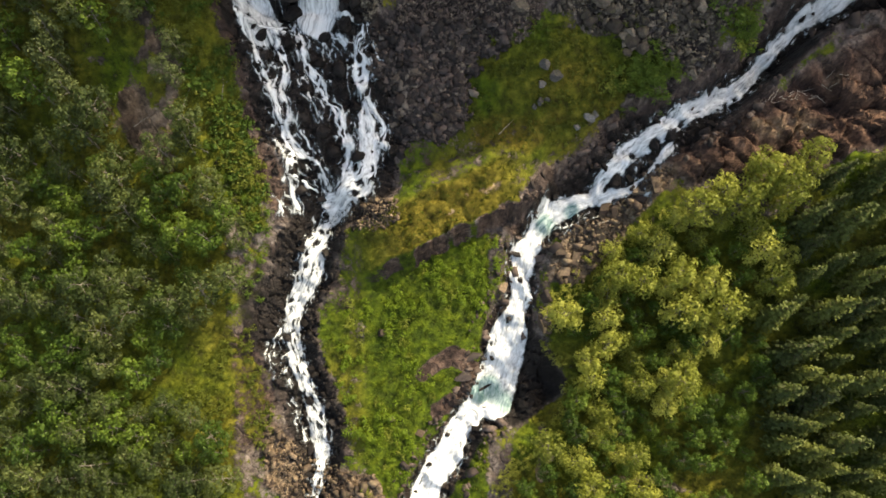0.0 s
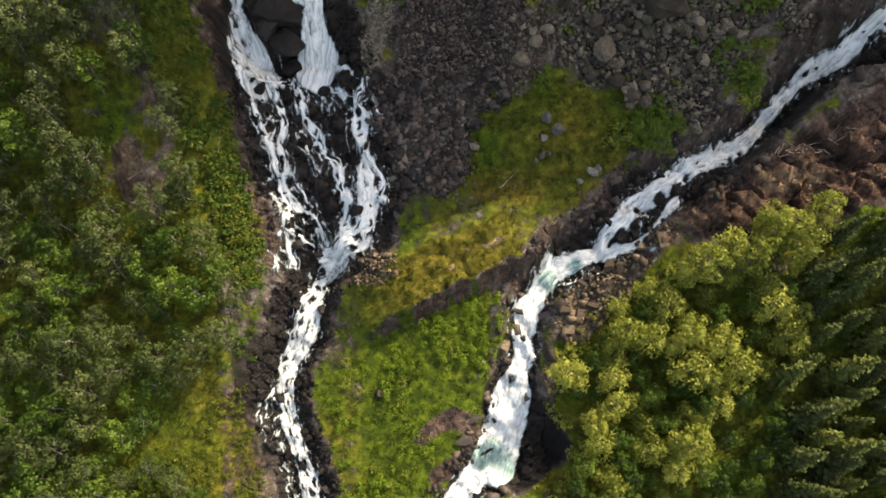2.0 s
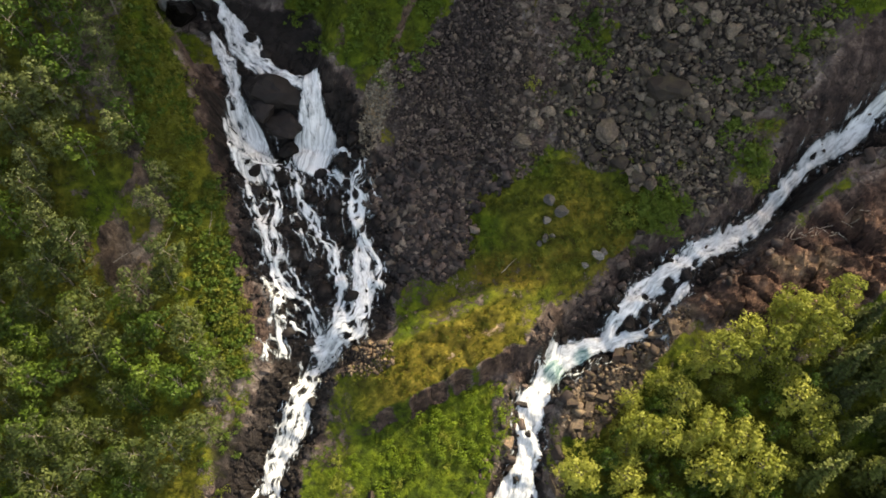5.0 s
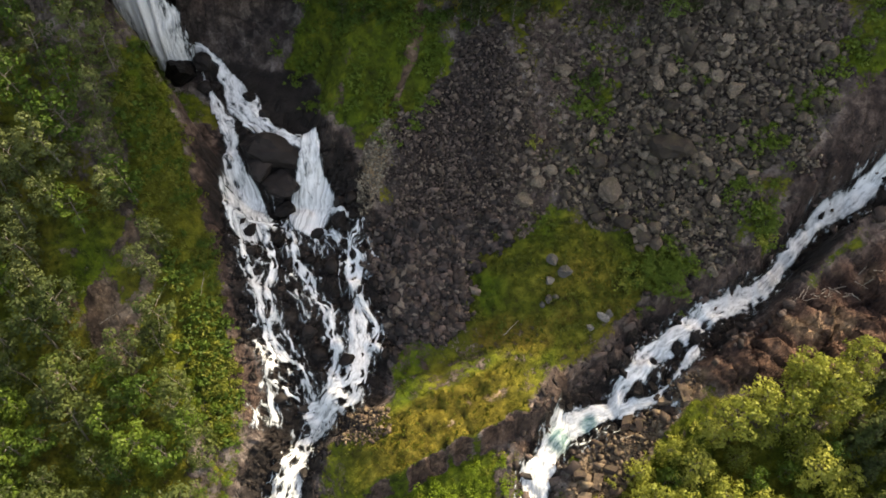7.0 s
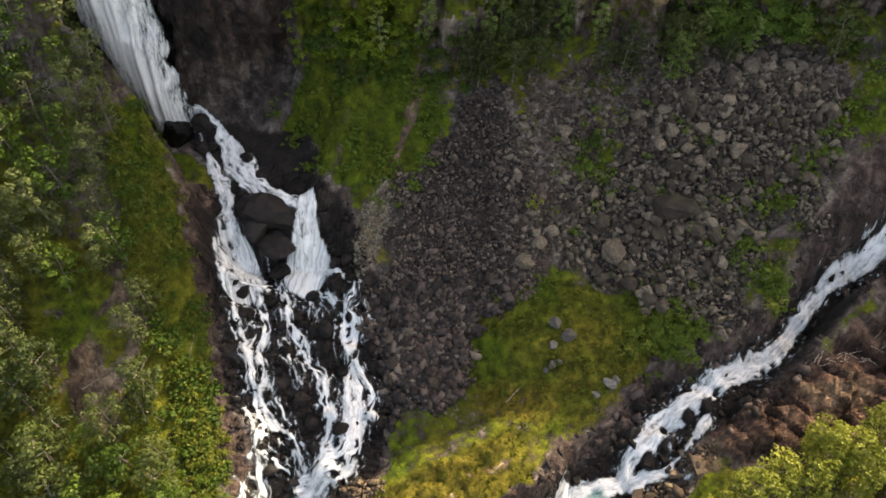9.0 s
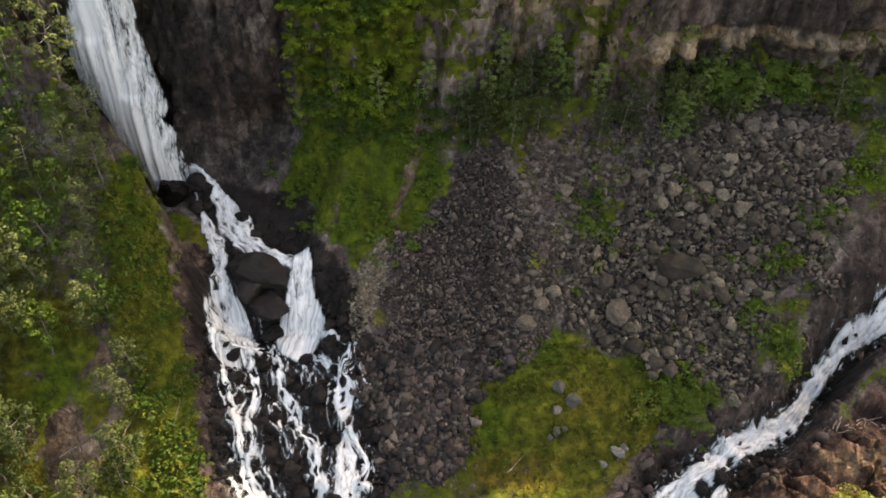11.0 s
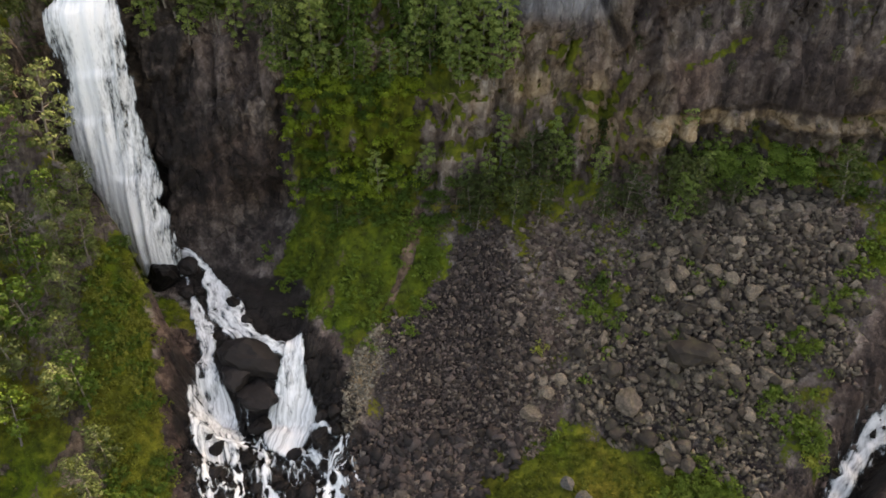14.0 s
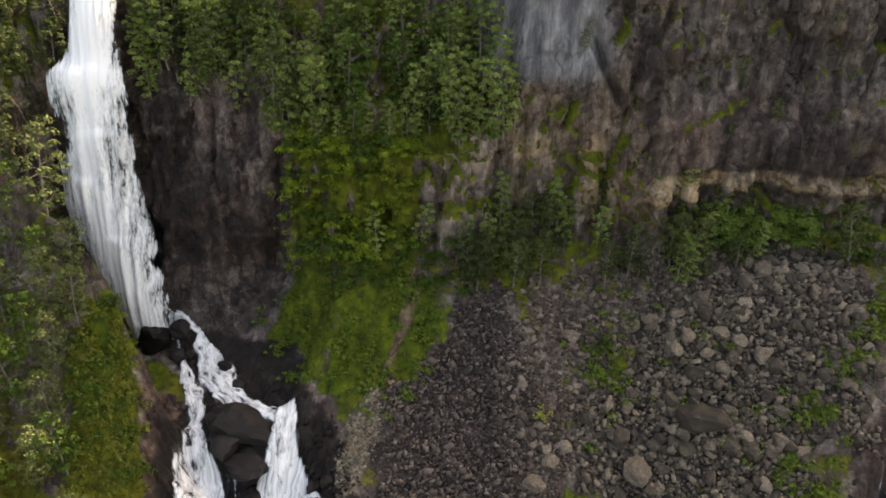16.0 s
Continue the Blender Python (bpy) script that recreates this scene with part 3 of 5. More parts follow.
    red = np.maximum(red, 0.3 * b)
    wet = np.maximum(wet, np.maximum(near_water(x, y, LEFT_STREAM, 4.6), near_water(x, y, CASCADE, 3.2)))
    b = belt(x, y, UPPER_WET, 1.5, 1.8)
    wet, moss, dark = np.maximum(wet, 0.85 * b), moss * (1 - b), np.maximum(dark, 0.8 * b)
    dark = np.maximum(dark, 0.75 * near_water(x, y, LEFT_STREAM, 5.5))
    wet = np.maximum(wet, 0.8 * belt(x, y, WET_LEFT))
    # near-black shade painted beside plunge pool and upper gully; side hollow is wet rock
    b = np.maximum(belt(x, y, PLUNGE_SHADE, 1.0, 1.2), np.maximum(belt(x, y, SIDE_HOLLOW, 1.0, 1.0), belt(x, y, GULLY_SHADE, 0.8, 0.8)))
    moss, tan, dark, wet = moss * (1 - b), tan * (1 - b), np.maximum(dark, b), np.maximum(wet, 0.9 * b)
    # the recess by the fall: its shade painted dark over damp rock
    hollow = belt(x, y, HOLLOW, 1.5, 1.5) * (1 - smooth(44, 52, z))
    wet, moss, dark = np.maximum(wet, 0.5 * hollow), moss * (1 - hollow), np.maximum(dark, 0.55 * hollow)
    # the cliff: bare where it is steep, moss on its shelves
    wall = smooth(9.2, 10.2, v)
    shelf = smooth(0.35, 0.75, steep)
    moss = np.where(wall > 0, moss * (1 - wall) + wall * (0.6 * shelf + 0.45 * wobble(x, z, 9, 51) + 0.04), moss)
    ochre = np.where(wall > 0, ochre * (1 - wall) + wall * 0.3, ochre)
    pale = wall * smooth(0.0, 0.5, wobble(x, 0.6 * z, 6, 53))
    tan, red = np.maximum(tan, 0.3 * pale), np.maximum(red, 0.35 * wall * smooth(0.0, 0.5, wobble(x, 0.5 * z, 8, 57)))
    broken_tan = wall * smooth(4, 10, x) * (1 - smooth(26, 31, x)) * (1 - smooth(47, 52, z))
    tan = np.maximum(tan, 0.75 * broken_tan * smooth(-0.1, 0.45, wobble(x, 0.5 * z, 3.5, 55)))
    over = wall * smooth(28.5, 32, x + wobble(x, z, 3, 60)) * smooth(-0.5, 0.6, z - ledge_line(x) - 1.6) * (1 - smooth(53, 57, z + 0.25 * np.abs(x - 44) + 2.0 * wobble(x, z, 4, 61)))
    red, tan, moss = np.maximum(red * (1 - over), 0.5 * over), tan * (1 - over), moss * (1 - over)
    dark = np.maximum(dark, 0.75 * over * smooth(-0.3, 0.4, wobble(x, 0.15 * z, 3.5, 62)))
    dark = np.maximum(dark, 0.55 * wall * smooth(40, 46, x) * smooth(53, 57, z))
    dark = np.maximum(dark, 0.7 * wall * smooth(0.05, 0.45, wobble(x, 0.12 * z, 4.5, 72)) * smooth(24, 30, x))
    ledge = wall * smooth(25, 29, x) * (1 - smooth(0.75, 1.25, np.abs(z - ledge_line(x) + 0.7 * wobble(x, z, 2.5, 63)) / np.interp(x, [26, 30, 36, 40, 48, 54, 60], [0.5, 1.6, 1.5, 0.8, 1.0, 0.9, 0.2])))
    ledge = ledge * smooth(-0.55, 0.0, wobble(x, z, 2.0, 70) + 0.5 * np.exp(-((x - 33) / 4.5) ** 2))
    tan, moss, red, dark = np.maximum(tan, ledge * np.interp(x, [28, 36, 40, 50], [0.95, 0.9, 0.6, 0.7])), moss * (1 - ledge), red * (1 - ledge), dark * (1 - ledge)
    moss = moss - 0.25 * wall * smooth(22, 28, x) * smooth(44, 48, z)
    mottled = wall * smooth(52, 55, x) * smooth(40, 42, z) * (1 - smooth(52, 56, z))
    tan = np.maximum(tan, 0.55 * mottled * smooth(-0.1, 0.4, wobble(x, z, 2.2, 56)))
    strip = wall * np.exp(-((z - 50.5 - 0.45 * (x - 33) + 0.8 * wobble(x, z, 2, 52)) / 0.9) ** 2) * smooth(31, 33, x) * (1 - smooth(40, 42, x))
    moss = np.maximum(moss, 0.62 * strip)
    notch = wall * np.exp(-((x - 19 - 0.47 * (63 - z)) / 0.8) ** 2) * smooth(52, 54, z) * (1 - smooth(62, 65, z))
    dark, moss = np.maximum(dark, 0.8 * notch), moss * (1 - notch)
    slab = wall * smooth(3, 7, x) * (1 - smooth(19, 24, x + wobble(x, z, 4, 64))) * smooth(55, 58, z)
    moss, tan, red = moss * (1 - slab), tan * (1 - slab), red * (1 - slab)
    left = wall * (1 - smooth(-22, -18, x)) * (1 - smooth(52, 56, z))
    red, moss = np.maximum(red, 0.35 * left), moss * (1 - 0.6 * left)
    # cave shade is painted as dark over its red-brown rock
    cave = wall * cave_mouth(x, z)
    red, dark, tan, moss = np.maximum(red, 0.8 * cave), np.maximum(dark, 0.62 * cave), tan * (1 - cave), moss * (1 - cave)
    beside_fall = wall * smooth(-42, -40, x) * (1 - smooth(-36, -31, x + 1.5 * wobble(x, z, 4, 69)))
    wet, moss = np.maximum(wet, 0.7 * beside_fall), moss * (1 - beside_fall)
    climb = wall * smooth(-23, -19, x + wobble(x, z, 3, 65)) * (1 - smooth(-6, 0, x + 2 * wobble(x, z, 3, 68))) * (1 - smooth(47, 51, z))
    moss = np.maximum(moss, climb * (0.85 - 0.7 * smooth(0.15, 0.5, wobble(x, 0.3 * z, 2.5, 35))))
    splash = wall * smooth(-56, -52, x) * (1 - smooth(-41, -37, x))
    wet, moss = np.maximum(wet, 0.7 * splash), moss * (1 - splash)
    one = np.ones_like(x)
    return (np.clip(np.stack([moss, ochre, wet, one], -1), 0, 1), np.clip(np.stack([red, tan, dark, slab], -1), 0, 1))


# ---- ground and cliff: one sheet, cut where the wall begins ----
def rows_along():
    v = np.linspace(0, 15, 6000)
    y, z = (sum(hermite(SECTIONS[n][k], v) for n in SECTIONS) / 4 for k in (0, 1))
    step = np.where((y < -14) | (v > 13.6), 3.0, 0.42)
    walked = np.concatenate([[0], np.cumsum(np.hypot(np.diff(y), np.diff(z)) / step[1:])])
    return np.interp(np.arange(0, walked[-1]), walked, v)


COLS = np.concatenate([np.arange(-260, -84, 8.0), np.arange(-84, 86, 0.45), np.arange(86, 262, 8.0)])
ROWS_V = rows_along()
GV, GX = np.meshgrid(ROWS_V, COLS, indexing="ij")
GX, GY, GZ = lie(GX, GV)
wall_share = smooth(9.0, 10.0, GV)
fine_share = 1 - smooth(13.6, 14.4, GV)
# hummocks and outcrops on the slope
GZ = GZ + (1 - wall_share) * (0.8 * wobble(GX, GY, 9, 1) + 0.35 * wobble(GX, GY, 2.2, 5))
r1, r2, f1, f2, ca, cb = blocks(GX + wobble(GX, GY, 3, 9), GY + 0.4 * GX, 3.6, 2.2, 71)
craggy = np.maximum(near_water(GX, GY, RIGHT_STREAM, 6) * (1 - belt(GX, GY, RED_SLAB)), 0.8 * np.maximum(near_water(GX, GY, LEFT_STREAM, 6), near_water(GX, GY, CASCADE, 5)))
GZ = GZ + (1 - wall_share) * craggy * (1.5 * (r1 - 0.5) + 1.4 * (r2 - 0.5) * ca - 0.6 * (1 - smooth(0.0, 0.18, f2 - f1)))
# rough rock on the ribs
for rib in RIBS:
    u_, w_ = rib_axes(GX, GY, rib)
    on = np.exp(-(u_ / rib[3]) ** 4) * smooth(-2.2, -1.4, w_) * (1 - smooth(rib[5], rib[5] + 3, w_))
    r1, r2, f1, f2, ca, cb = blocks(u_ + wobble(GX, GY, 2, 44), w_, 3.2, 1.3, 79)
    GZ = GZ + on * (0.9 * (r1 - 0.5) + 0.8 * (r2 - 0.5) * ca - 0.4 * (1 - smooth(0, 0.15, f2 - f1)))
# tilted slabs beside the right stream
a = np.radians(-38)
u_, w_ = GX * np.cos(a) + GY * np.sin(a), -GX * np.sin(a) + GY * np.cos(a)
crest = 1 - 2.2 * np.abs(wobble(u_ * 0.3, w_ + 0.8 * wobble(GX, GY, 3, 28), 3.0, 75, 4))
r1, r2, f1, f2, ca, cb = blocks(u_ + 0.6 * wobble(GX, GY, 4, 27), w_, 6.5, 2.9, 73)
planes = 2.4 * (r1 - 0.5) + 2.6 * (r2 - 0.5) * ca + 1.8 * (r1 - 0.4) * cb - 0.9 * (1 - smooth(0.0, 0.12, f2 - f1))
GZ = GZ + (1 - wall_share) * belt(GX, GY, RED_SLAB) * (planes + 0.8 * crest + 0.2 * wobble(GX, GY, 1.2, 76))
# broken faces, ribs and cracks on the cliff
warp = 1.2 * wobble(GX, GZ, 6, 13)
push = 0.0
for sa, sb, amount, seed in ((8, 20, 2.6, 101), (2.8, 9.0, 2.3, 111), (1.3, 3.6, 1.25, 121)):
    r1, r2, f1, f2, ca, cb = blocks(GX + warp, GZ + 0.5 * warp, sa, sb, seed)
    push = push + amount * (r1 - 0.5) + amount * 0.5 * (r2 - 0.5) * ca - 0.35 * amount * (1 - smooth(0, 0.14, f2 - f1))
calm_slab = smooth(4, 8, GX) * (1 - smooth(19, 23, GX)) * smooth(53, 57, GZ)
calm_slab = np.maximum(calm_slab, 0.75 * smooth(29, 33, GX) * smooth(43, 45, GZ) * (1 - smooth(52, 57, GZ)))
calm_slab = np.maximum(calm_slab, 0.85 * cave_mouth(GX, GZ))
GY = GY - wall_share * fine_share * push * (1 - 0.8 * calm_slab)
GZ = GZ + wall_share * fine_share * 0.4 * wobble(GX, GY, 3, 19)
GY = GY + wall_share * 2.4 * np.exp(-((GX - 19 - 0.47 * (63 - GZ)) / 0.8) ** 2) * smooth(52, 54, GZ) * (1 - smooth(62, 65, GZ))
ledge_step = smooth(25, 30, GX) * np.exp(-((GZ - ledge_line(GX) + 0.6) / 1.5) ** 2)
roof_step = smooth(27, 31, GX) * smooth(1.0, 2.2, GZ - ledge_line(GX)) * (1 - smooth(48, 54, GZ))
GY = GY - wall_share * (2.0 * ledge_step + 1.2 * roof_step)
behind = smooth(-56, -53, GX) * (1 - smooth(-41, -38, GX)) * smooth(9.0, 9.6, GV) * (1 - smooth(13.2, 14, GV))
GY = np.where(behind > 0, GY + behind * np.maximum(0, np.interp(GZ, [18, 22, 35, 50, 60, 72], [88.5, 89.4, 92.4, 96, 99, 105]) - GY), GY)
hollow_in = smooth(-33, -29, GX) * (1 - smooth(-22, -19, GX)) * (1 - smooth(30, 36, GZ + 0.35 * np.abs(GX + 26)))
GY = GY + smooth(9.2, 9.8, GV) * (1 - smooth(11.2, 12.2, GV)) * 3.0 * hollow_in
# the mountain goes on above and beyond, its unseen crest shaped to shade slopes
GZ = GZ + smooth(14.2, 15, GV) * (26 - 6 * (1 - smooth(60, 90, GX)) - 14 * smooth(125, 160, GX) + 5 * wobble(GX, GY, 25, 91))

run = np.gradient(GY, axis=0)
rise = np.gradient(GZ, axis=0)
level = np.clip(run / (np.hypot(run, rise) + 1e-6), 0, 1)
COVER, ROCK = cover(GX, GY, GZ, GV, level)


def sheet(name, r0, r1_, label, smooth_):
    n, k = r1_ - r0, len(COLS)
    idx = np.arange(n * k).reshape(n, k)
    quads = np.stack([idx[:-1, :-1], idx[:-1, 1:], idx[1:, 1:], idx[1:, :-1]], -1).reshape(-1, 4)
    cut = slice(r0, r1_)
    ob = mesh_object(name, np.stack([GX[cut], GY[cut], GZ[cut]], -1).reshape(-1, 3), quads, HILL, None, label, smooth_)
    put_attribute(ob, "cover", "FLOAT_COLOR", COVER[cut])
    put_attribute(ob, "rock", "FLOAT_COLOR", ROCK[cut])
    return tagged(ob, kind="structure")


WALL_ROW = int(np.searchsorted(ROWS_V, 9.3))
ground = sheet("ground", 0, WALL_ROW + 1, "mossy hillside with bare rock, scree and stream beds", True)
# bare rock breaks in flat faces
bare_rock = (COVER[:WALL_ROW, :-1, 0] < 0.35) | (np.maximum(ROCK[:WALL_ROW, :-1, 0], ROCK[:WALL_ROW, :-1, 2]) > 0.3)
ground.data.polygons.foreach_set("use_smooth", ~bare_rock.ravel())
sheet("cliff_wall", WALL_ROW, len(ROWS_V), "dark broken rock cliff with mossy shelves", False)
far = mesh_object("backdrop", [(-900, -900, -80), (900, -900, -80), (900, 60, -45), (-900, 60, -45), (-900, 135, 80), (900, 135, 80), (900, 900, 190), (-900, 900, 190)],
                  [(0, 1, 2, 3), (4, 5, 6, 7)], HILL, None, "mountain and valley floor beyond the slope")
tagged(far, kind="structure")


def ground_at(x, y):
    """Height of the finished ground at places below the cliff."""
    x, y = np.atleast_1d(np.asarray(x, float)), np.atleast_1d(np.asarray(y, float))
    c = np.clip(np.interp(x, COLS, np.arange(len(COLS))), 0, len(COLS) - 1.001)
    i = np.floor(c).astype(int)
    out = np.zeros(len(x))
    for k in np.unique(i):
        m = i == k
        a = np.interp(y[m], GY[:WALL_ROW, k], GZ[:WALL_ROW, k])
        b = np.interp(y[m], GY[:WALL_ROW, k + 1], GZ[:WALL_ROW, k + 1])
        out[m] = a + (b - a) * (c[m] - k)
    return out


def shelf_at(x, v):
    """A place on the finished cliff or slope, by x and the cross-section's v."""
    r, c = int(np.searchsorted(ROWS_V, v)), int(np.argmin(np.abs(COLS - x)))
    return Vector((GX[r, c], GY[r, c], GZ[r, c]))


# ---- water ----
def glide(stations, step):
    """Stations joined by a smooth curve, evenly spaced."""
    p = np.asarray(stations, float)
    t = np.linspace(0, len(p) - 1, 60 * len(p))
    q = np.stack([hermite(p[:, k], t) for k in range(p.shape[1])], -1)
    walked = np.concatenate([[0], np.cumsum(np.linalg.norm(np.diff(q[:, :2], axis=0), axis=1))])
    at = np.arange(0, walked[-1], step)
    return np.stack([np.interp(at, walked, q[:, k]) for k in range(p.shape[1])], -1), at


def thread_field(x, y, way):
    """For points of the plan: depth inside a thread of (x, y, half width), metres along it and across it."""
    best, along, across = np.full(x.shape, -9.0), np.zeros(x.shape), np.zeros(x.shape)
    walked = 0.0
    for (ax, ay, ar), (bx, by, br) in zip(way[:-1], way[1:]):
        ex, ey = bx - ax, by - ay
        length = math.hypot(ex, ey) + 1e-9
        t = np.clip(((x - ax) * ex + (y - ay) * ey) / length ** 2, 0, 1)
        k = ar + (br - ar) * t - np.hypot(x - ax - t * ex, y - ay - t * ey)
        along = np.where(k > best, walked + t * length, along)
        across = np.where(k > best, ((x - ax) * ey - (y - ay) * ex) / length, across)
        best = np.maximum(best, k)
        walked += length
    return best, along, across


def water(name, threads, label, rocks=(), pools=(), veil=1.0, lift=0.5, step=0.19, fray=1.0, web=0.0, lace=0.5, slim=0.0):
    """Running water: the union of threads over the stream bed, frayed at the edges, parted by rocks, calm in pools of (x, y, radius)."""
    p = np.concatenate([np.asarray(w) for w in threads])
    gx, gy = np.meshgrid(np.arange(p[:, 0].min() - 4, p[:, 0].max() + 4, step), np.arange(p[:, 1].min() - 4, p[:, 1].max() + 4, step), indexing="ij")
    wx = gx + fray * (0.45 * wobble(gx, gy, 2.6, 401) + 0.22 * wobble(gx, gy, 0.9, 403))
    wy = gy + fray * (0.45 * wobble(gx, gy, 2.6, 405) + 0.22 * wobble(gx, gy, 0.9, 407))
    k, s, w = np.full(gx.shape, -9.0), np.zeros(gx.shape), np.zeros(gx.shape)
    for n, way in enumerate(threads):
        a, b, c = thread_field(wx, wy, way)
        s, w, k = np.where(a > k, b + 31 * n, s), np.where(a > k, c, w), np.maximum(a, k)
    k = k - slim
    if web:
        r1, r2, f1, f2, ca, cb = blocks(wx, 0.45 * wy, 1.1, 1.1, 421)
        k = np.maximum(k, np.minimum(web - (f2 - f1), 0.45 * (k + 0.8)))
    for rx, ry, rr in rocks:
        k = np.minimum(k, np.hypot(wx - rx, (wy - ry) * 0.9) - rr)
    calm = sum(np.exp(-((gx - px) ** 2 + (gy - py) ** 2) / pr ** 2) for px, py, pr in pools) + 0 * gx
    z = ground_at(gx.ravel(), gy.ravel()).reshape(gx.shape)
    for _ in range(6):
        z[1:-1] = (z[:-2] + 2 * z[1:-1] + z[2:]) / 4
        z[:, 1:-1] = (z[:, :-2] + 2 * z[:, 1:-1] + z[:, 2:]) / 4
    z = z + lift + (1 - 0.85 * np.clip(calm, 0, 1)) * (0.2 * wobble(s * 0.4, w * 1.3, 0.9, 5) + 0.1 * wobble(s, w, 0.45, 6)) - 0.3 * (1 - smooth(-0.2, 0.4, k))
    idx = np.arange(gx.size).reshape(gx.shape)
    quads = np.stack([idx[:-1, :-1], idx[1:, :-1], idx[1:, 1:], idx[:-1, 1:]], -1).reshape(-1, 4)
    kk = np.maximum(np.maximum(k[:-1, :-1], k[1:, :-1]), np.maximum(k[1:, 1:], k[:-1, 1:])).ravel()
    quads = quads[kk > -0.25]
    used, back = np.unique(quads.ravel(), return_inverse=True)
    ob = mesh_object(name, np.stack([gx, gy, z], -1).reshape(-1, 3)[used], back.reshape(-1, 4), WATER, None, label, True)
    put_attribute(ob, "flow", "FLOAT_VECTOR", np.stack([s, w, calm], -1).reshape(-1, 3)[used])
    put_attribute(ob, "body", "FLOAT_VECTOR", np.stack([np.clip(k / 0.45, -0.7, veil), lace * smooth(-0.6, 0.2, wobble(gx, gy, 3.0, 431)), 0 * k], -1).reshape(-1, 3)[used])
    return tagged(ob, kind="structure")


STREAM_ROCKS = [(-27.4, 19.8, 0.65), (-22.5, 13.5, 0.7), (-23.7, 9.2, 0.66), (-20.6, 39.4, 0.4), (-24.6, 6.7, 0.4)]
GULLY_ROCKS = [(34.8, 49.0, 0.85), (37.3, 50.1, 0.75), (29.0, 44.0, 0.95), (31.7, 47.9, 0.4), (39.1, 52.0, 0.35), (42.1, 52.7, 0.35), (46.5, 55.0, 0.25), (47.9, 55.8, 0.25),
               (11.7, 22.9, 0.4), (8.4, 18.9, 0.25), (13.5, 29.1, 0.35)]
UPPER_ROCKS = [(-35.1, 84.2, 0.75), (-30.0, 77.1, 0.4)]
water("left_stream", [
    [(-17.3, 41.4, 2.4), (-20.3, 39.1, 1.5), (-22.1, 34.6, 2.1), (-23.6, 29.9, 2.7), (-25.4, 26.4, 1.9), (-26.4, 23.4, 1.7), (-26.4, 19.6, 2.0), (-25.9, 15.8, 1.8), (-24.1, 11.1, 1.5),
     (-22.6, 6.2, 1.9), (-21.5, 1.4, 1.9), (-22.0, -2.5, 1.3), (-22.7, -6.9, 1.1), (-25.2, -47.1, 1.6)],
    [(-27.4, 22.5, 0.7), (-29.4, 19.5, 0.5), (-30.6, 16.3, 0.5), (-29.5, 13.5, 0.4)],
    [(-28.3, 15.8, 0.35), (-27.2, 11.0, 0.4), (-25.9, 6.7, 0.5), (-24.2, 2.4, 0.7)]],
    "white mountain stream tumbling over dark rocks", STREAM_ROCKS, web=0.14, veil=0.5, lace=0.55, slim=0.3)
CASCADE_LEFT = [
    [(-31.1, 65.8, 0.67), (-30.6, 63.4, 0.51), (-29.1, 59.6, 0.54), (-27.4, 56.6, 0.75), (-26.6, 53.8, 0.75), (-26.1, 50.8, 0.75), (-25.1, 48.6, 0.83), (-25.5, 45.4, 0.53), (-24.0, 44.5, 0.62), (-21.8, 43.5, 0.58)],
    [(-31.0, 65.9, 0.54), (-28.4, 66.2, 0.56), (-26.2, 66.6, 0.56), (-24.2, 67.3, 0.48)],
    [(-27.4, 65.7, 0.73), (-26.7, 63.4, 0.64), (-25.9, 60.6, 1.02), (-26.3, 57.3, 0.67), (-25.2, 53.3, 0.58), (-25.6, 51.6, 0.58), (-24.6, 48.9, 0.92), (-22.6, 47.9, 0.63), (-20.4, 45.7, 0.66), (-19.2, 43.3, 0.67)],
    [(-29.9, 64.6, 0.34), (-27.6, 60.8, 0.34), (-27.4, 57.6, 0.42)]]
CASCADE_LACE = [
    [(-23.7, 62.9, 0.34), (-22.9, 59.0, 0.34), (-21.6, 56.0, 0.29), (-20.7, 54.0, 0.21)],
    [(-23.8, 51.7, 0.38), (-22.5, 49.6, 0.38), (-20.6, 47.7, 0.25)],
    [(-25.8, 44.8, 0.33), (-25.5, 42.5, 0.54), (-24.9, 40.5, 0.7)], [(-27.4, 41.1, 0.28), (-26.9, 39.4, 0.45)],
    [(-28.6, 58.1, 0.33), (-27.4, 54.6, 0.29), (-27.6, 51.1, 0.33), (-26.1, 47.3, 0.33)], [(-26.5, 71.2, 0.17), (-25.7, 70.1, 0.22), (-24.1, 69.1, 0.31)]]
CASCADE_RIGHT = [
    [(-24.3, 67.2, 0.57), (-22.9, 63.8, 0.64), (-22.0, 61.0, 0.86), (-20.2, 58.8, 1.11), (-18.9, 56.3, 0.72), (-17.3, 53.8, 0.92), (-16.4, 51.5, 1.25), (-15.6, 49.2, 1.07), (-16.2, 47.9, 0.58), (-16.5, 45.5, 0.49), (-16.8, 43.4, 0.9)],
    [(-22.5, 68.4, 0.65), (-19.9, 67.4, 0.61), (-16.5, 64.7, 0.69), (-14.7, 62.9, 0.85), (-13.3, 60.6, 1.53), (-13.4, 57.7, 1.17), (-12.9, 55.8, 0.71), (-11.0, 54.3, 0.63), (-9.8, 52.1, 0.54), (-10.0, 49.4, 0.99), (-11.5, 48.7, 1.25)],
    [(-12.7, 65.5, 0.42), (-13.6, 63.8, 0.85), (-14.5, 62.7, 0.85)]]
CASCADE_FOOT = [
    [(-12.7, 55.6, 0.67), (-12.6, 52.0, 1.74), (-12.0, 49.2, 1.99), (-12.8, 46.1, 2.05), (-14.3, 43.9, 2.45), (-17.2, 42.1, 2.05), (-19.6, 41.3, 1.5)],
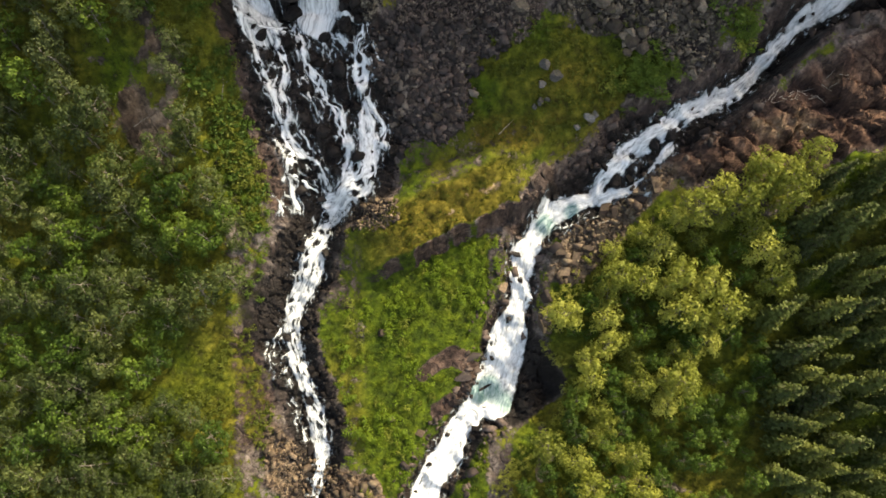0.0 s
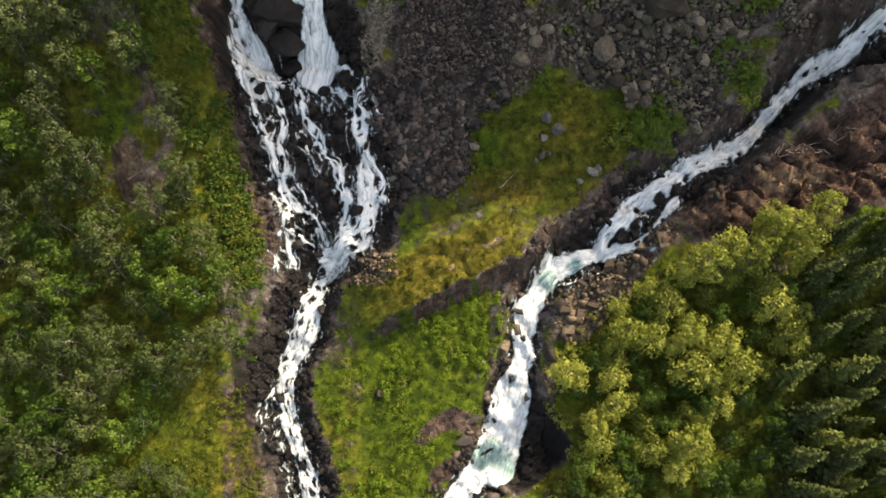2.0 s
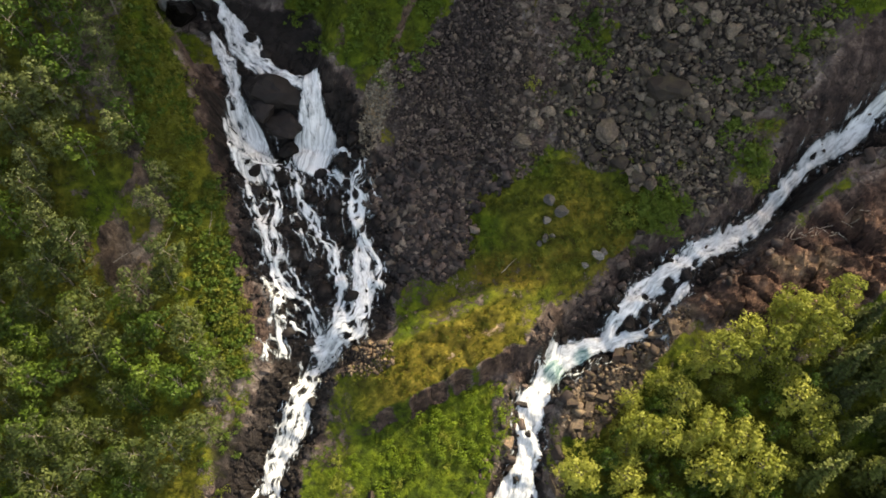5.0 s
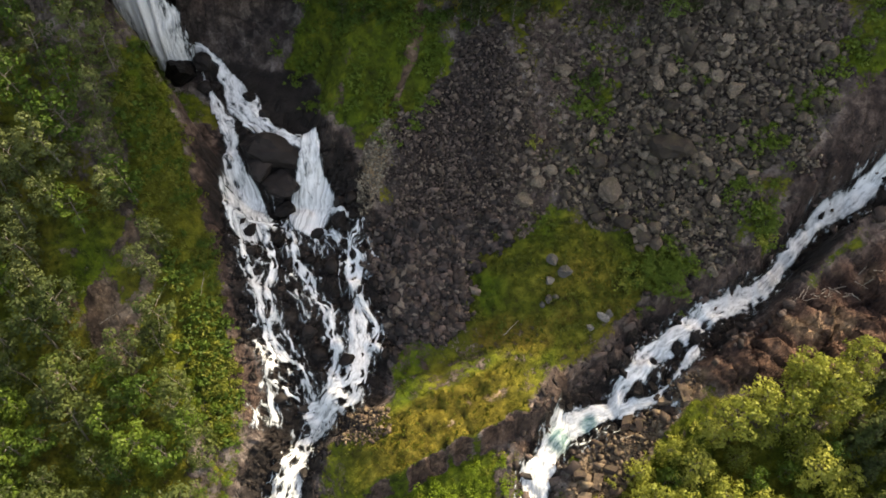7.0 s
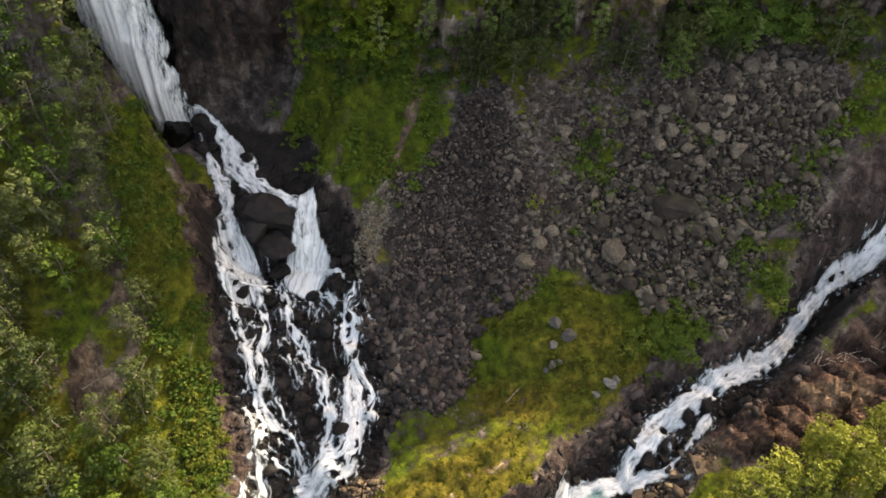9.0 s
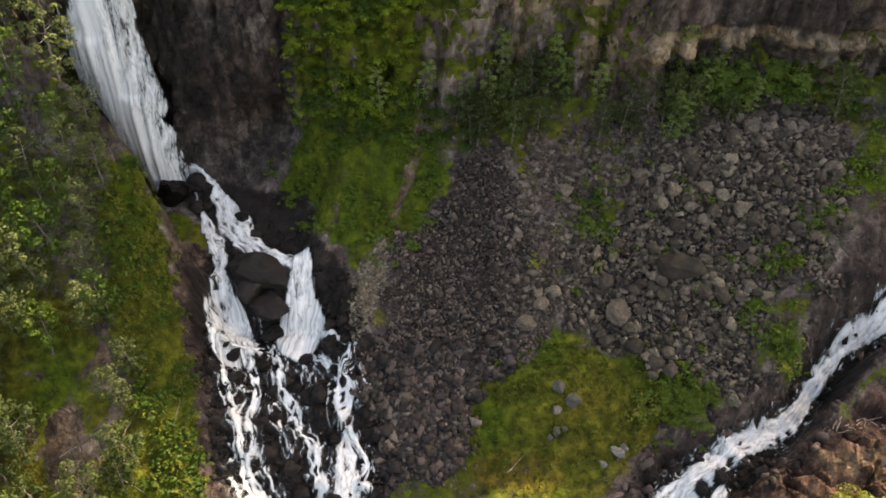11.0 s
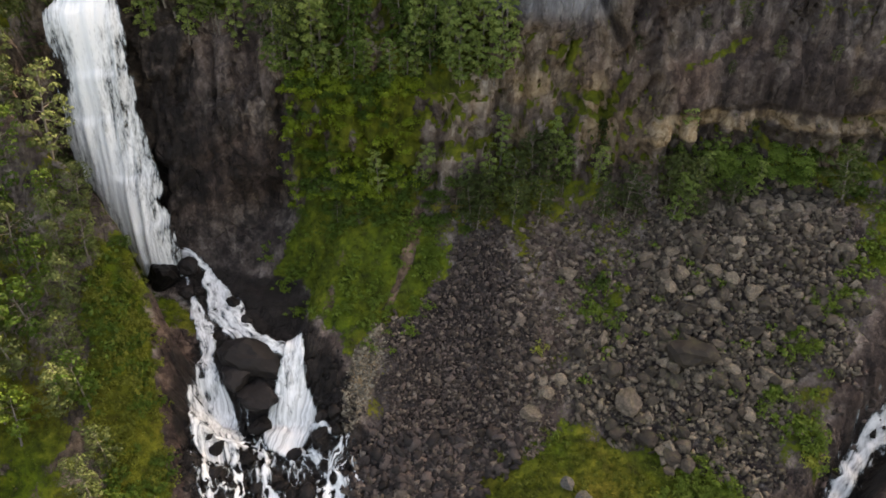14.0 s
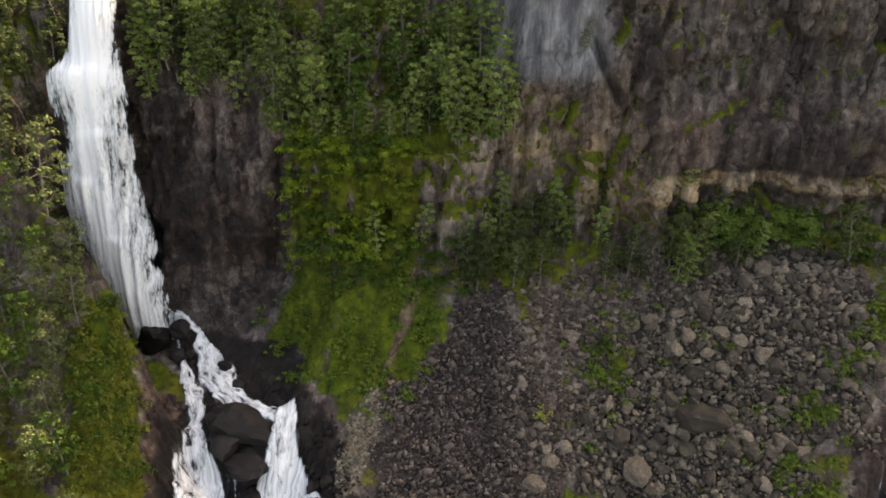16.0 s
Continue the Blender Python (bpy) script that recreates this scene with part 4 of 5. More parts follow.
    [(-11.2, 62.9, 0.3), (-10.3, 60.6, 0.42), (-11.6, 59.1, 0.34)], [(-19.9, 65.1, 0.52), (-18.9, 62.8, 0.26)], [(-14.7, 48.1, 0.53), (-15.7, 46.3, 0.49), (-15.4, 44.1, 0.82)]]
water("cascade", CASCADE_LEFT + CASCADE_LACE + CASCADE_RIGHT + CASCADE_FOOT, "braided white cascade between black boulders",
      [(-26.0, 61.5, 0.28), (-25.8, 53.2, 0.25), (-23.0, 47.8, 0.3), (-10.9, 52.0, 0.4), (-12.5, 56.6, 0.35)], lift=0.7, step=0.16, fray=1.1, web=0.2, veil=0.8, lace=1.0, slim=0.05)
GULLY_TOP = [(85.0, 76.0, 1.6), (63.4, 69.2, 1.4), (62.7, 68.2, 1.8), (59.7, 66.6, 1.5), (56.3, 65.4, 1.42), (53.8, 63.3, 1.5), (52.1, 61.3, 1.25), (50.4, 59.4, 1.43), (47.7, 56.7, 1.67), (44.9, 55.4, 1.83), (41.3, 54.2, 1.82),
             (38.0, 52.4, 2.0), (34.4, 50.1, 2.2), (31.8, 48.7, 2.2), (29.2, 46.4, 1.96), (27.4, 44.9, 1.56), (26.2, 43.1, 1.23), (25.4, 41.9, 1.48), (22.2, 40.9, 1.89), (18.9, 39.7, 2.06)]
GULLY_FALL = [(18.2, 39.8, 2.3), (16.1, 36.3, 2.0), (14.0, 33.1, 2.6), (13.3, 29.6, 2.1), (13.7, 26.2, 2.1), (12.9, 24.0, 2.2)]
GULLY_FOOT = [(8.0, 9.2, 3.4), (5.7, 7.8, 2.5), (3.2, 4.9, 2.3), (1.1, 0.4, 2.8), (-1.9, -4.0, 2.9), (-3.7, -7.4, 2.6), (-21.6, -52.6, 2.6)]
water("plunge_fall", [[(13.0, 24.6, 2.0), (12.6, 23.3, 2.3), (11.8, 20.3, 3.5), (10.7, 16.7, 3.7), (9.7, 13.1, 3.9), (8.8, 9.6, 4.0)]], "silky white fall into a teal plunge pool", GULLY_ROCKS[-3:-1],
      [(6.4, 10.6, 2.2), (11.2, 9.0, 2.2), (8.6, 12.2, 1.8)], veil=0.7, lift=0.6, lace=0.08, slim=0.15, fray=0.8)
water("right_stream", [GULLY_TOP, GULLY_FALL, GULLY_FOOT, [(37.4, 48.4, 1.22), (35.3, 46.3, 0.73), (33.1, 44.4, 0.57), (31.4, 42.8, 1.14), (29.4, 42.2, 1.23), (27.0, 41.6, 1.47)],
                       [(32.8, 44.2, 0.32), (33.3, 42.0, 0.52), (33.5, 40.4, 0.32)], [(20.5, 37.2, 0.5), (23.1, 37.7, 0.28), (25.5, 39.7, 0.24)]],
      "white stream with teal pools in a brown gully", GULLY_ROCKS, [(17.6, 38.0, 2.0), (6.6, 11.0, 2.2), (11.5, 9.0, 2.0), (22, 40.0, 1.4), (9.0, 13.5, 1.6)], web=0.12, veil=0.78, lace=0.22, slim=0.3)
water("upper_run", [[(-38.0, 89.3, 0.8), (-35.1, 87.7, 0.88), (-33.2, 85.3, 1.49), (-31.1, 81.6, 2.43), (-28.3, 78.6, 2.15), (-25.1, 77.0, 1.2), (-22.5, 76.3, 1.03), (-20.4, 76.1, 1.0)],
                    [(-37.5, 86.7, 0.44), (-36.7, 84.2, 0.61), (-34.8, 81.5, 1.04), (-33.1, 78.6, 1.38), (-32.4, 76.7, 1.03)]],
      "white run of water below the tall waterfall", UPPER_ROCKS, veil=0.7, lace=0.5, slim=0.2)
water("upper_left_chute", [[(-32.5, 77.1, 1.03), (-32.2, 74.6, 1.03), (-31.6, 72.2, 1.64), (-30.9, 70.3, 2.61), (-29.6, 66.6, 3.18)]], "fan of white water sliding down dark rock", veil=0.62, lace=0.4)
water("upper_right_fall", [[(-20.1, 76.2, 1.37), (-20.3, 73.4, 1.89), (-20.4, 71.4, 2.52), (-20.2, 70.0, 3.3), (-20.6, 68.6, 3.4)], [(-17.7, 68.9, 0.61), (-14.6, 66.8, 0.38), (-12.9, 66.0, 0.17)]],
      "short broad waterfall beside a black rock", veil=0.75, lace=0.2, lift=0.9)


def waterfall():
    """The tall fall: (x of its left edge, x of its right edge, y, z) from the lip down to its foot."""
    drop = np.array([(-47.8, -41.4, 101.5, 72), (-48.3, -41.7, 97.5, 64.5), (-49.0, -41.9, 96.0, 59.5), (-51.6, -41.4, 94.6, 56), (-51.8, -40.7, 93.4, 50.5),
                     (-51.9, -40.6, 91.8, 43), (-50.2, -39.2, 90.0, 35.4), (-47.0, -37.9, 88.2, 27.5), (-44.4, -37.4, 87.4, 20.5)])
    t = np.linspace(0, len(drop) - 1, 210)
    q = np.stack([hermite(drop[:, k], t) for k in range(4)], -1)
    u = np.linspace(0, 1, 56)[None, :]
    x = q[:, :1] * (1 - u) + q[:, 1:2] * u
    z = np.repeat(q[:, 3:], 56, 1)
    s = 72 - z
    y = q[:, 2:3] - 1.3 * np.sin(np.pi * u) + 0 * x
    w = x + 46
    cords = wobble(s * 0.16, w * 1.3, 1.1, 201, 4)
    y = y - 0.35 * wobble(s * 0.05, w * 1.3, 1.1, 201, 2) - 0.12 * wobble(s * 0.12, w * 1.5, 0.7, 203)
    # the rock steps under the water throw it forward
    for pz, px, rx, out in ((57.5, -48.5, 4, 1.3), (49.5, -44.5, 3, 0.8), (43.5, -47, 4, 0.9), (35.5, -42, 3.5, 1.2), (28.5, -40, 3, 0.9)):
        below = pz + 0.5 * wobble(x, 0 * x, 1.5, 211) - z
        y = y - 0.5 * out * np.exp(-((x - px) / rx) ** 2) * smooth(-0.9, 0.3, below) * (1 - smooth(0.5, 7, below))
    edge = np.minimum(u, 1 - u) * (q[:, 1:2] - q[:, :1])
    keep = edge - 0.8 * np.abs(wobble(s * 0.25, w, 1.4, 205)) - 1.3 * smooth(0.1, 0.7, wobble(s, 0 * w + 3, 5.0, 209)) * (1 - smooth(0, 2.5, edge)) - 0.35 * smooth(0.3, 0.6, -cords)
    for px, pz, rx, rz in ((-50.5, 48.8, 1.3, 2.5),):
        keep = np.minimum(keep, (np.hypot((x - px + 0.5 * cords) / rx, (z - pz) / rz) - 1 + 0.5 * wobble(s * 0.5, w * 2, 0.8, 207)) * 0.8)
    idx = np.arange(x.size).reshape(x.shape)
    quads = np.stack([idx[:-1, :-1], idx[1:, :-1], idx[1:, 1:], idx[:-1, 1:]], -1).reshape(-1, 4)
    kk = (keep[:-1, :-1] + keep[1:, :-1] + keep[1:, 1:] + keep[:-1, 1:]).ravel() / 4
    quads = quads[kk > -0.15]
    # a dense core falls from the lip to the foot; veils hang on both sides of it
    core = np.interp(z, [20, 28, 35, 43, 50, 56, 60, 72], [0.62, 0.5, 0.42, 0.4, 0.5, 0.55, 0.5, 0.5])
    thick = 0.46 + 0.12 * (1 - smooth(40, 46, z)) + 0.7 * np.exp(-((u - core) / 0.2) ** 2) + 0.45 * smooth(53, 58, z) - 0.3 * (1 - smooth(22, 32, z)) * smooth(0.55, 0.9, u) - 0.25 * np.exp(-((u - 0.1) / 0.16) ** 2 - ((z - 41) / 6) ** 2)
    thick = thick + 0.25 * wobble(s * 0.25, w, 1.6, 215)
    used, back = np.unique(quads.ravel(), return_inverse=True)
    ob = mesh_object("waterfall", np.stack([x, y, z], -1).reshape(-1, 3)[used], back.reshape(-1, 4), WATER, None, "tall white waterfall over a dark cliff", True)
    put_attribute(ob, "flow", "FLOAT_VECTOR", np.stack([s * 0.7, w, 0 * w], -1).reshape(-1, 3)[used])
    put_attribute(ob, "body", "FLOAT_VECTOR", np.stack([np.minimum(thick, keep / 0.6), 0.1 + 0 * w, 0 * w], -1).reshape(-1, 3)[used])
    tagged(ob, kind="structure")


waterfall()


# ---- stones ----
rng = np.random.default_rng(7)


def stone_shape(seed, points=13, flat=0.7, faces_=None):
    """An angular block about 1 m across: a skewed box with broken corners."""
    g = np.random.default_rng(seed)
    corner = np.array([(a, b, c) for a in (-1, 1) for b in (-1, 1) for c in (-1, 1)], float)
    p = []
    for q in corner:
        for _ in range(1 + (g.random() < points / 26)):
            p.append(q * g.uniform(0.55, 1.0, 3))
    p = np.array(p) * (0.46, g.uniform(0.3, 0.45), 0.46 * flat)
    p[:, 0] += g.uniform(-0.35, 0.35) * p[:, 2]
    p[:, 1] += g.uniform(-0.35, 0.35) * p[:, 0]
    bm = bmesh.new()
    for q in p:
        bm.verts.new(q)
    bmesh.ops.convex_hull(bm, input=bm.verts)
    bmesh.ops.delete(bm, geom=[v for v in bm.verts if not v.link_faces], context="VERTS")
    bm.verts.index_update()
    verts = np.array([v.co[:] for v in bm.verts])
    faces = np.array([[v.index for v in f.verts] for f in bm.faces if len(f.verts) == 3])
    return bm, verts, faces


SHAPES = []
for k in range(14):
    b, vv, ff = stone_shape(k, 8 + k % 8, 0.7 + 0.06 * (k % 5))
    b.free()
    SHAPES.append((vv, ff))
BIG_SHAPES = []
for k in range(8):
    b, vv, ff = stone_shape(100 + k, 24, 0.85)
    me = bpy.data.meshes.new("boulder")
    b.to_mesh(me)
    b.free()
    BIG_SHAPES.append(me)


def turn(n, tilt=0.5):
    out = np.zeros((n, 3, 3))
    for i in range(n):
        out[i] = np.array(Euler((rng.normal(0, tilt), rng.normal(0, tilt), rng.uniform(0, 6.283))).to_matrix())
    return out


def stones(name, x, y, size, mat, label, sink=0.15, z=None, tilt=0.5, category="stones"):
    """Many stones joined into one object that nobody could count."""
    zz = ground_at(x, y) if z is None else z
    rot, vs, fs, base = turn(len(x), tilt), [], [], 0
    for i in range(len(x)):
        v, f = SHAPES[rng.integers(len(SHAPES))]
        vs.append((v * (1.1, rng.uniform(0.55, 1.0), rng.uniform(0.5, 0.95))) @ rot[i].T * size[i] + (x[i], y[i], zz[i] + size[i] * (0.3 - sink)))
        fs.append(f + base)
        base += len(v)
    ob = mesh_object(name, np.concatenate(vs), np.concatenate(fs), mat, None, label)
    return tagged(ob, category=category, kind="stuff")


def crag_mesh(seed, mat):
    """A large weathered rock with flat broken faces, about 1 m across."""
    g = np.random.default_rng(seed)
    bm = bmesh.new()
    bmesh.ops.create_icosphere(bm, subdivisions=3, radius=1.0)
    n = g.normal(size=(11, 3))
    n /= np.linalg.norm(n, axis=1)[:, None]
    d = g.uniform(0.3, 0.5, 11)
    for v in bm.verts:
        p = np.array(v.co[:])
        r = np.min(np.where(n @ p > 0.05, d / np.maximum(n @ p, 0.05), 9))
        v.co = v.co * min(r, 0.62)
        v.co += v.co.normalized() * (0.07 * noise.noise(v.co * 5 + Vector((seed, 0, 0))) + 0.025 * noise.noise(v.co * 14))
    me = bpy.data.meshes.new("crag")
    bm.to_mesh(me)
    bm.free()
    me.materials.append(mat)
    return me


CRAGS = {}


def crag(x, y, size, mat, label, group, stretch=(1, 1, 1), sink=0.15, turn_=None):
    k = (int(rng.integers(5)), mat.name)
    if k not in CRAGS:
        CRAGS[k] = crag_mesh(900 + k[0], mat)
    ob = new("rock", CRAGS[k])
    zz = float(ground_at(x, y)[0])
    ob.matrix_world = (Matrix.Translation((x, y, zz + size * stretch[2] * (0.4 - sink))) @ pose(0, 0, 0, rng.normal(0, 8), rng.normal(0, 8), rng.uniform(0, 360) if turn_ is None else turn_)
                       @ Matrix.Diagonal((size * stretch[0], size * stretch[1], size * stretch[2], 1)))
    return tagged(ob, label, "rock", group)


BIG_COPY = {}


def boulder(x, y, size, mat, label, group, stretch=(1, 1, 1), z=None, sink=0.18):
    me = BIG_SHAPES[rng.integers(len(BIG_SHAPES))]
    key = (me.name, mat.name)
    if key not in BIG_COPY:
        BIG_COPY[key] = me.copy()
        BIG_COPY[key].materials.append(mat)
    ob = new("boulder", BIG_COPY[key])
    zz = float(ground_at(x, y)[0]) if z is None else z
    ob.matrix_world = (Matrix.Translation((x, y, zz + size * stretch[2] * (0.32 - sink)))
                       @ Euler((rng.normal(0, 0.3), rng.normal(0, 0.3), rng.uniform(0, 6.28))).to_matrix().to_4x4()
                       @ Matrix.Diagonal((size * stretch[0], size * stretch[1], size * stretch[2], 1)))
    return tagged(ob, label, "boulder", group)


def sprinkle(n, x0, x1, y0, y1, chance):
    x, y = rng.uniform(x0, x1, n), rng.uniform(y0, y1, n)
    m = rng.random(n) < chance(x, y)
    return x[m], y[m]


grey = lambda x, y: np.maximum(belt(x, y, GREY_SCREE, 1.6, 4.0), belt(x, y, GREY_SCREE_FOOT))
x, y = sprinkle(26000, 8, 64, 54, 93, lambda x, y: np.clip(grey(x, y) * (0.85 + 0.5 * wobble(x, y, 6, 81)), 0, 1))
size = np.clip(rng.lognormal(-0.55, 0.45, len(x)), 0.3, 2.1)
order = np.argsort(-size)
for i in order[:130]:
    crag(x[i], y[i], size[i] * 1.15, GREY_STONE, "angular grey boulder lying in the scree", "boulders of the scree", (1, rng.uniform(0.6, 1), rng.uniform(0.6, 1.0)), sink=0.1)
stones("scree_stones", x[order[130:]], y[order[130:]], size[order[130:]], GREY_STONE, "grey angular scree of fist to knee high blocks", 0.0, tilt=0.8)
for bx, by, bs in ((33.5, 72.0, 5.4), (24.7, 68.0, 3.4), (23.0, 71.0, 2.0), (12.2, 67.0, 2.6), (29.4, 62.4, 2.2), (30.9, 69.7, 2.3), (17.9, 82.1, 2.4), (39.1, 79.4, 2.0), (11.2, 82.4, 1.2)):
    crag(bx, by, bs * 1.1, GREY_STONE, "large grey boulder half sunk in the scree", "boulders of the scree", (1.05, 0.85, 0.65), 0.2)
for bx, by, bs in ((17.9, 56.8, 1.7), (16.0, 58.4, 1.5), (15.5, 55.9, 1.1), (15.5, 53.7, 1.1), (16.4, 54.0, 0.7), (14.6, 53.2, 0.7), (23.3, 52.0, 1.6), (24.4, 52.5, 1.0), (21.7, 50.7, 1.0)):
    crag(bx, by, bs * 1.3, PALE_STONE, "pale grey boulder on the mossy mound", "boulders on the mound", (1, 0.8, 0.75), sink=0.08)
x, y = sprinkle(26000, -16, 16, 48, 91, lambda x, y: belt(x, y, DARK_SCREE, 1.6, 4.0))
size = np.clip(rng.lognormal(-1.15, 0.4, len(x)) * (1 + 1.1 * (1 - smooth(58, 70, y))), 0.16, 1.7)
# bigger dark blocks have rolled to the foot of the dark scree
x2, y2 = sprinkle(1500, -14, 12, 47, 66, lambda x, y: belt(x, y, [(-6, 51, 3), (-4, 56, 6), (-1, 62, 7), (6, 62, 3)]))
stones("dark_blocks", x2, y2, np.clip(rng.lognormal(0.05, 0.35, len(x2)), 0.6, 2.3), BLACK_STONE, "dark brown blocks at the foot of the scree", 0.1)
pale_ones = rng.random(len(x)) < 0.3 + 0.25 * wobble(x, y, 5, 83)
n_ = 11000
m_ = pale_ones[:n_]
stones("dark_scree_stones", x[:n_][~m_], y[:n_][~m_], size[:n_][~m_] * 1.15, DARK_STONE, "dark purple-brown scree of small broken stones", 0.05, tilt=0.8)
stones("brown_scree_stones", x[:n_][m_], y[:n_][m_], size[:n_][m_] * 1.3, SCREE_STONE, "brown stones mixed into the dark scree")
x, y = sprinkle(6000, -16, -5, 63, 79, lambda x, y: belt(x, y, PALE_STRIP, 0.5, 0.6))
stones("pale_gravel", x, y, np.clip(rng.lognormal(-1.2, 0.4, len(x)), 0.15, 0.8), PALE_GRAVEL, "strip of pale tan gravel beside the scree")
pits = lambda x, y: np.maximum(np.maximum(belt(x, y, PLUNGE_SHADE, 1.0, 1.2), belt(x, y, SIDE_HOLLOW, 1.0, 1.0)), belt(x, y, GULLY_SHADE, 0.8, 0.8))
rub = lambda x, y: np.maximum(belt(x, y, RUBBLE_RIGHT, 0.8, 1.0), belt(x, y, RUBBLE_LEFT, 0.8, 1.0)) * (1 - pits(x, y))
x, y = sprinkle(20000, -34, 40, -12, 45, rub)
size = np.clip(rng.lognormal(-0.7, 0.5, len(x)), 0.2, 1.8)
stones("brown_rubble", x, y, size, BROWN_STONE, "brown broken rubble on the stream banks", 0.05, tilt=0.8)
x, y = sprinkle(1500, -24, -6, 34, 41, lambda x, y: 1 - smooth(2.5, 3.5, np.hypot((x + 11) / 1.3, y - 38.5)))
stones("rib_rubble", x, y, np.clip(rng.lognormal(-0.9, 0.4, len(x)), 0.2, 1.2), BROWN_STONE, "heap of pale rubble at the end of the rock rib")

def beside(way, n, near_, far_):
    line, s_at = glide(way, 0.5)
    line = line[(line[:, 1] > -10) & (line[:, 0] < 70)]
    i = rng.integers(1, len(line) - 1, n)
    d = line[i + 1, :2] - line[i - 1, :2]
    d = np.stack([d[:, 1], -d[:, 0]], -1) / (np.linalg.norm(d, axis=1)[:, None] + 1e-9)
    w0 = (line[i, 2] * 0.5 + rng.uniform(near_, far_, n)) * rng.choice((-1, 1), n)
    return line[i, 0] + d[:, 0] * w0, line[i, 1] + d[:, 1] * w0


x, y = (np.concatenate(q) for q in zip(beside(LEFT_STREAM, 420, -0.4, 3.0), beside(CASCADE, 320, -0.6, 2.4), beside(CASCADE, 520, -9, 0)))
stones("wet_bank_stones", x, y, np.clip(rng.lognormal(-0.45, 0.4, len(x)), 0.3, 1.3), WET_STONE, "wet black stones along the left stream", 0.28)
x, y = beside(RIGHT_STREAM, 800, -0.3, 3.2)
ok = pits(x, y) < 0.4
x, y = x[ok], y[ok]
stones("gully_stones", x, y, np.clip(rng.lognormal(-0.45, 0.5, len(x)), 0.25, 2.2), DARK_STONE, "dark brown stones along the gully")

# boulders of the cascade stand where the water parts
CASCADE_BOULDERS = [(-29.2, 65.2, 1.02), (-28.7, 61.8, 0.84), (-25.6, 64.7, 0.95), (-23.8, 61.8, 0.86), (-20.3, 61.7, 0.86), (-19.3, 66.1, 1.04), (-15.5, 66.3, 1.19), (-16.7, 60.3, 1.02), (-14.4, 55.3, 0.92),
                    (-19.7, 51.5, 1.08), (-18.4, 48.9, 1.08), (-14.0, 47.5, 1.07), (-16.6, 58.0, 0.76), (-23.6, 55.0, 0.67), (-21.1, 52.4, 0.67), (-22.9, 57.4, 0.59), (-28.0, 54.6, 0.58), (-24.1, 43.3, 0.91),
                    (-20.9, 42.3, 0.75), (-12.0, 62.1, 0.59), (-10.2, 57.9, 0.92), (-7.7, 57.8, 0.84), (-8.5, 55.1, 0.75), (-6.9, 60.4, 0.75), (-8.3, 48.1, 0.98), (-21.7, 46.7, 0.58)]
for bx, by, br in CASCADE_BOULDERS:
    crag(bx, by, 2.0 * br, WET_STONE, "wet black boulder standing in the cascade", "boulders of the cascade", (1.1, 0.95, 0.8), 0.05)
for bx, by, br in STREAM_ROCKS + GULLY_ROCKS + UPPER_ROCKS:
    crag(bx, by, 2.1 * br, WET_STONE, "wet dark boulder parting the white water", "boulders in the streams", (1.1, 1, 0.9), -0.05)
for way, n, group in ((LEFT_STREAM, 30, "boulders of the left stream"), (RIGHT_STREAM, 40, "boulders of the right stream")):
    line, s_at = glide(way, 0.5)
    ok = np.where((line[:, 1] > -9) & (line[:, 0] < 66))[0]
    for i in rng.choice(ok, n):
        w0 = line[i, 2] * rng.uniform(0.3, 0.62) * rng.choice((-1, 1))
        d = line[min(i + 1, len(line) - 1), :2] - line[max(i - 1, 0), :2]
        d = np.array((d[1], -d[0])) / (np.linalg.norm(d) + 1e-9)
        p = line[i, :2] + d * w0
        boulder(p[0], p[1], rng.uniform(0.8, 2.0), WET_STONE, "wet dark boulder at the edge of the stream", group, (1, 0.8, 0.7), sink=0.05)
for bx, by, bs, st in ((-26.2, 74.4, 8.6, (1.05, 0.6, 0.6)), (-25.0, 71.6, 5.6, (1.05, 0.85, 0.6)), (-27.8, 73.0, 4.4, (1.1, 0.9, 0.7)), (-24.8, 69.3, 3.0, (1, 1, 0.8)), (-37.0, 87.2, 3.0, (1, 0.9, 1)), (-40.2, 85.6, 4.5, (1.2, 0.9, 1.0)), (-36.8, 84.0, 2.2, (1, 1, 0.9)),
                       (-15.6, 69.0, 2.4, (1, 0.8, 0.9)), (-14.0, 68.6, 2.2, (1, 0.8, 0.9)), (-13.6, 66.8, 1.8, (1, 0.8, 0.9)), (-29.8, 82.4, 2.0, (1, 1, 0.8)), (-27.6, 80.0, 1.6, (1, 1, 0.8))):
    crag(bx, by, bs, WET_STONE, "big wet black rock below the waterfall", "rocks below the waterfall", st, 0.1)
# blocky brown rocks of the gully, and the slabs beside it
for bx, by, bs, st in ((27.5, 40.2, 3.2, (1, 0.9, 0.7)), (29.0, 39.2, 2.4, (1, 0.7, 0.8)), (19.8, 33.2, 3.0, (0.9, 1, 0.7)), (20.6, 30.0, 2.6, (1, 1, 0.7)), (22.6, 32.0, 2.8, (1.1, 0.8, 0.6)),
                       (24.6, 33.6, 2.2, (1, 1, 0.7)), (17.8, 26.0, 2.4, (0.9, 1.1, 0.8)), (17.6, 21.6, 3.2, (1.2, 0.9, 0.5)), (32.6, 42.0, 2.4, (1.2, 0.8, 0.7)), (34.8, 42.4, 2.8, (1.2, 0.8, 0.6)),
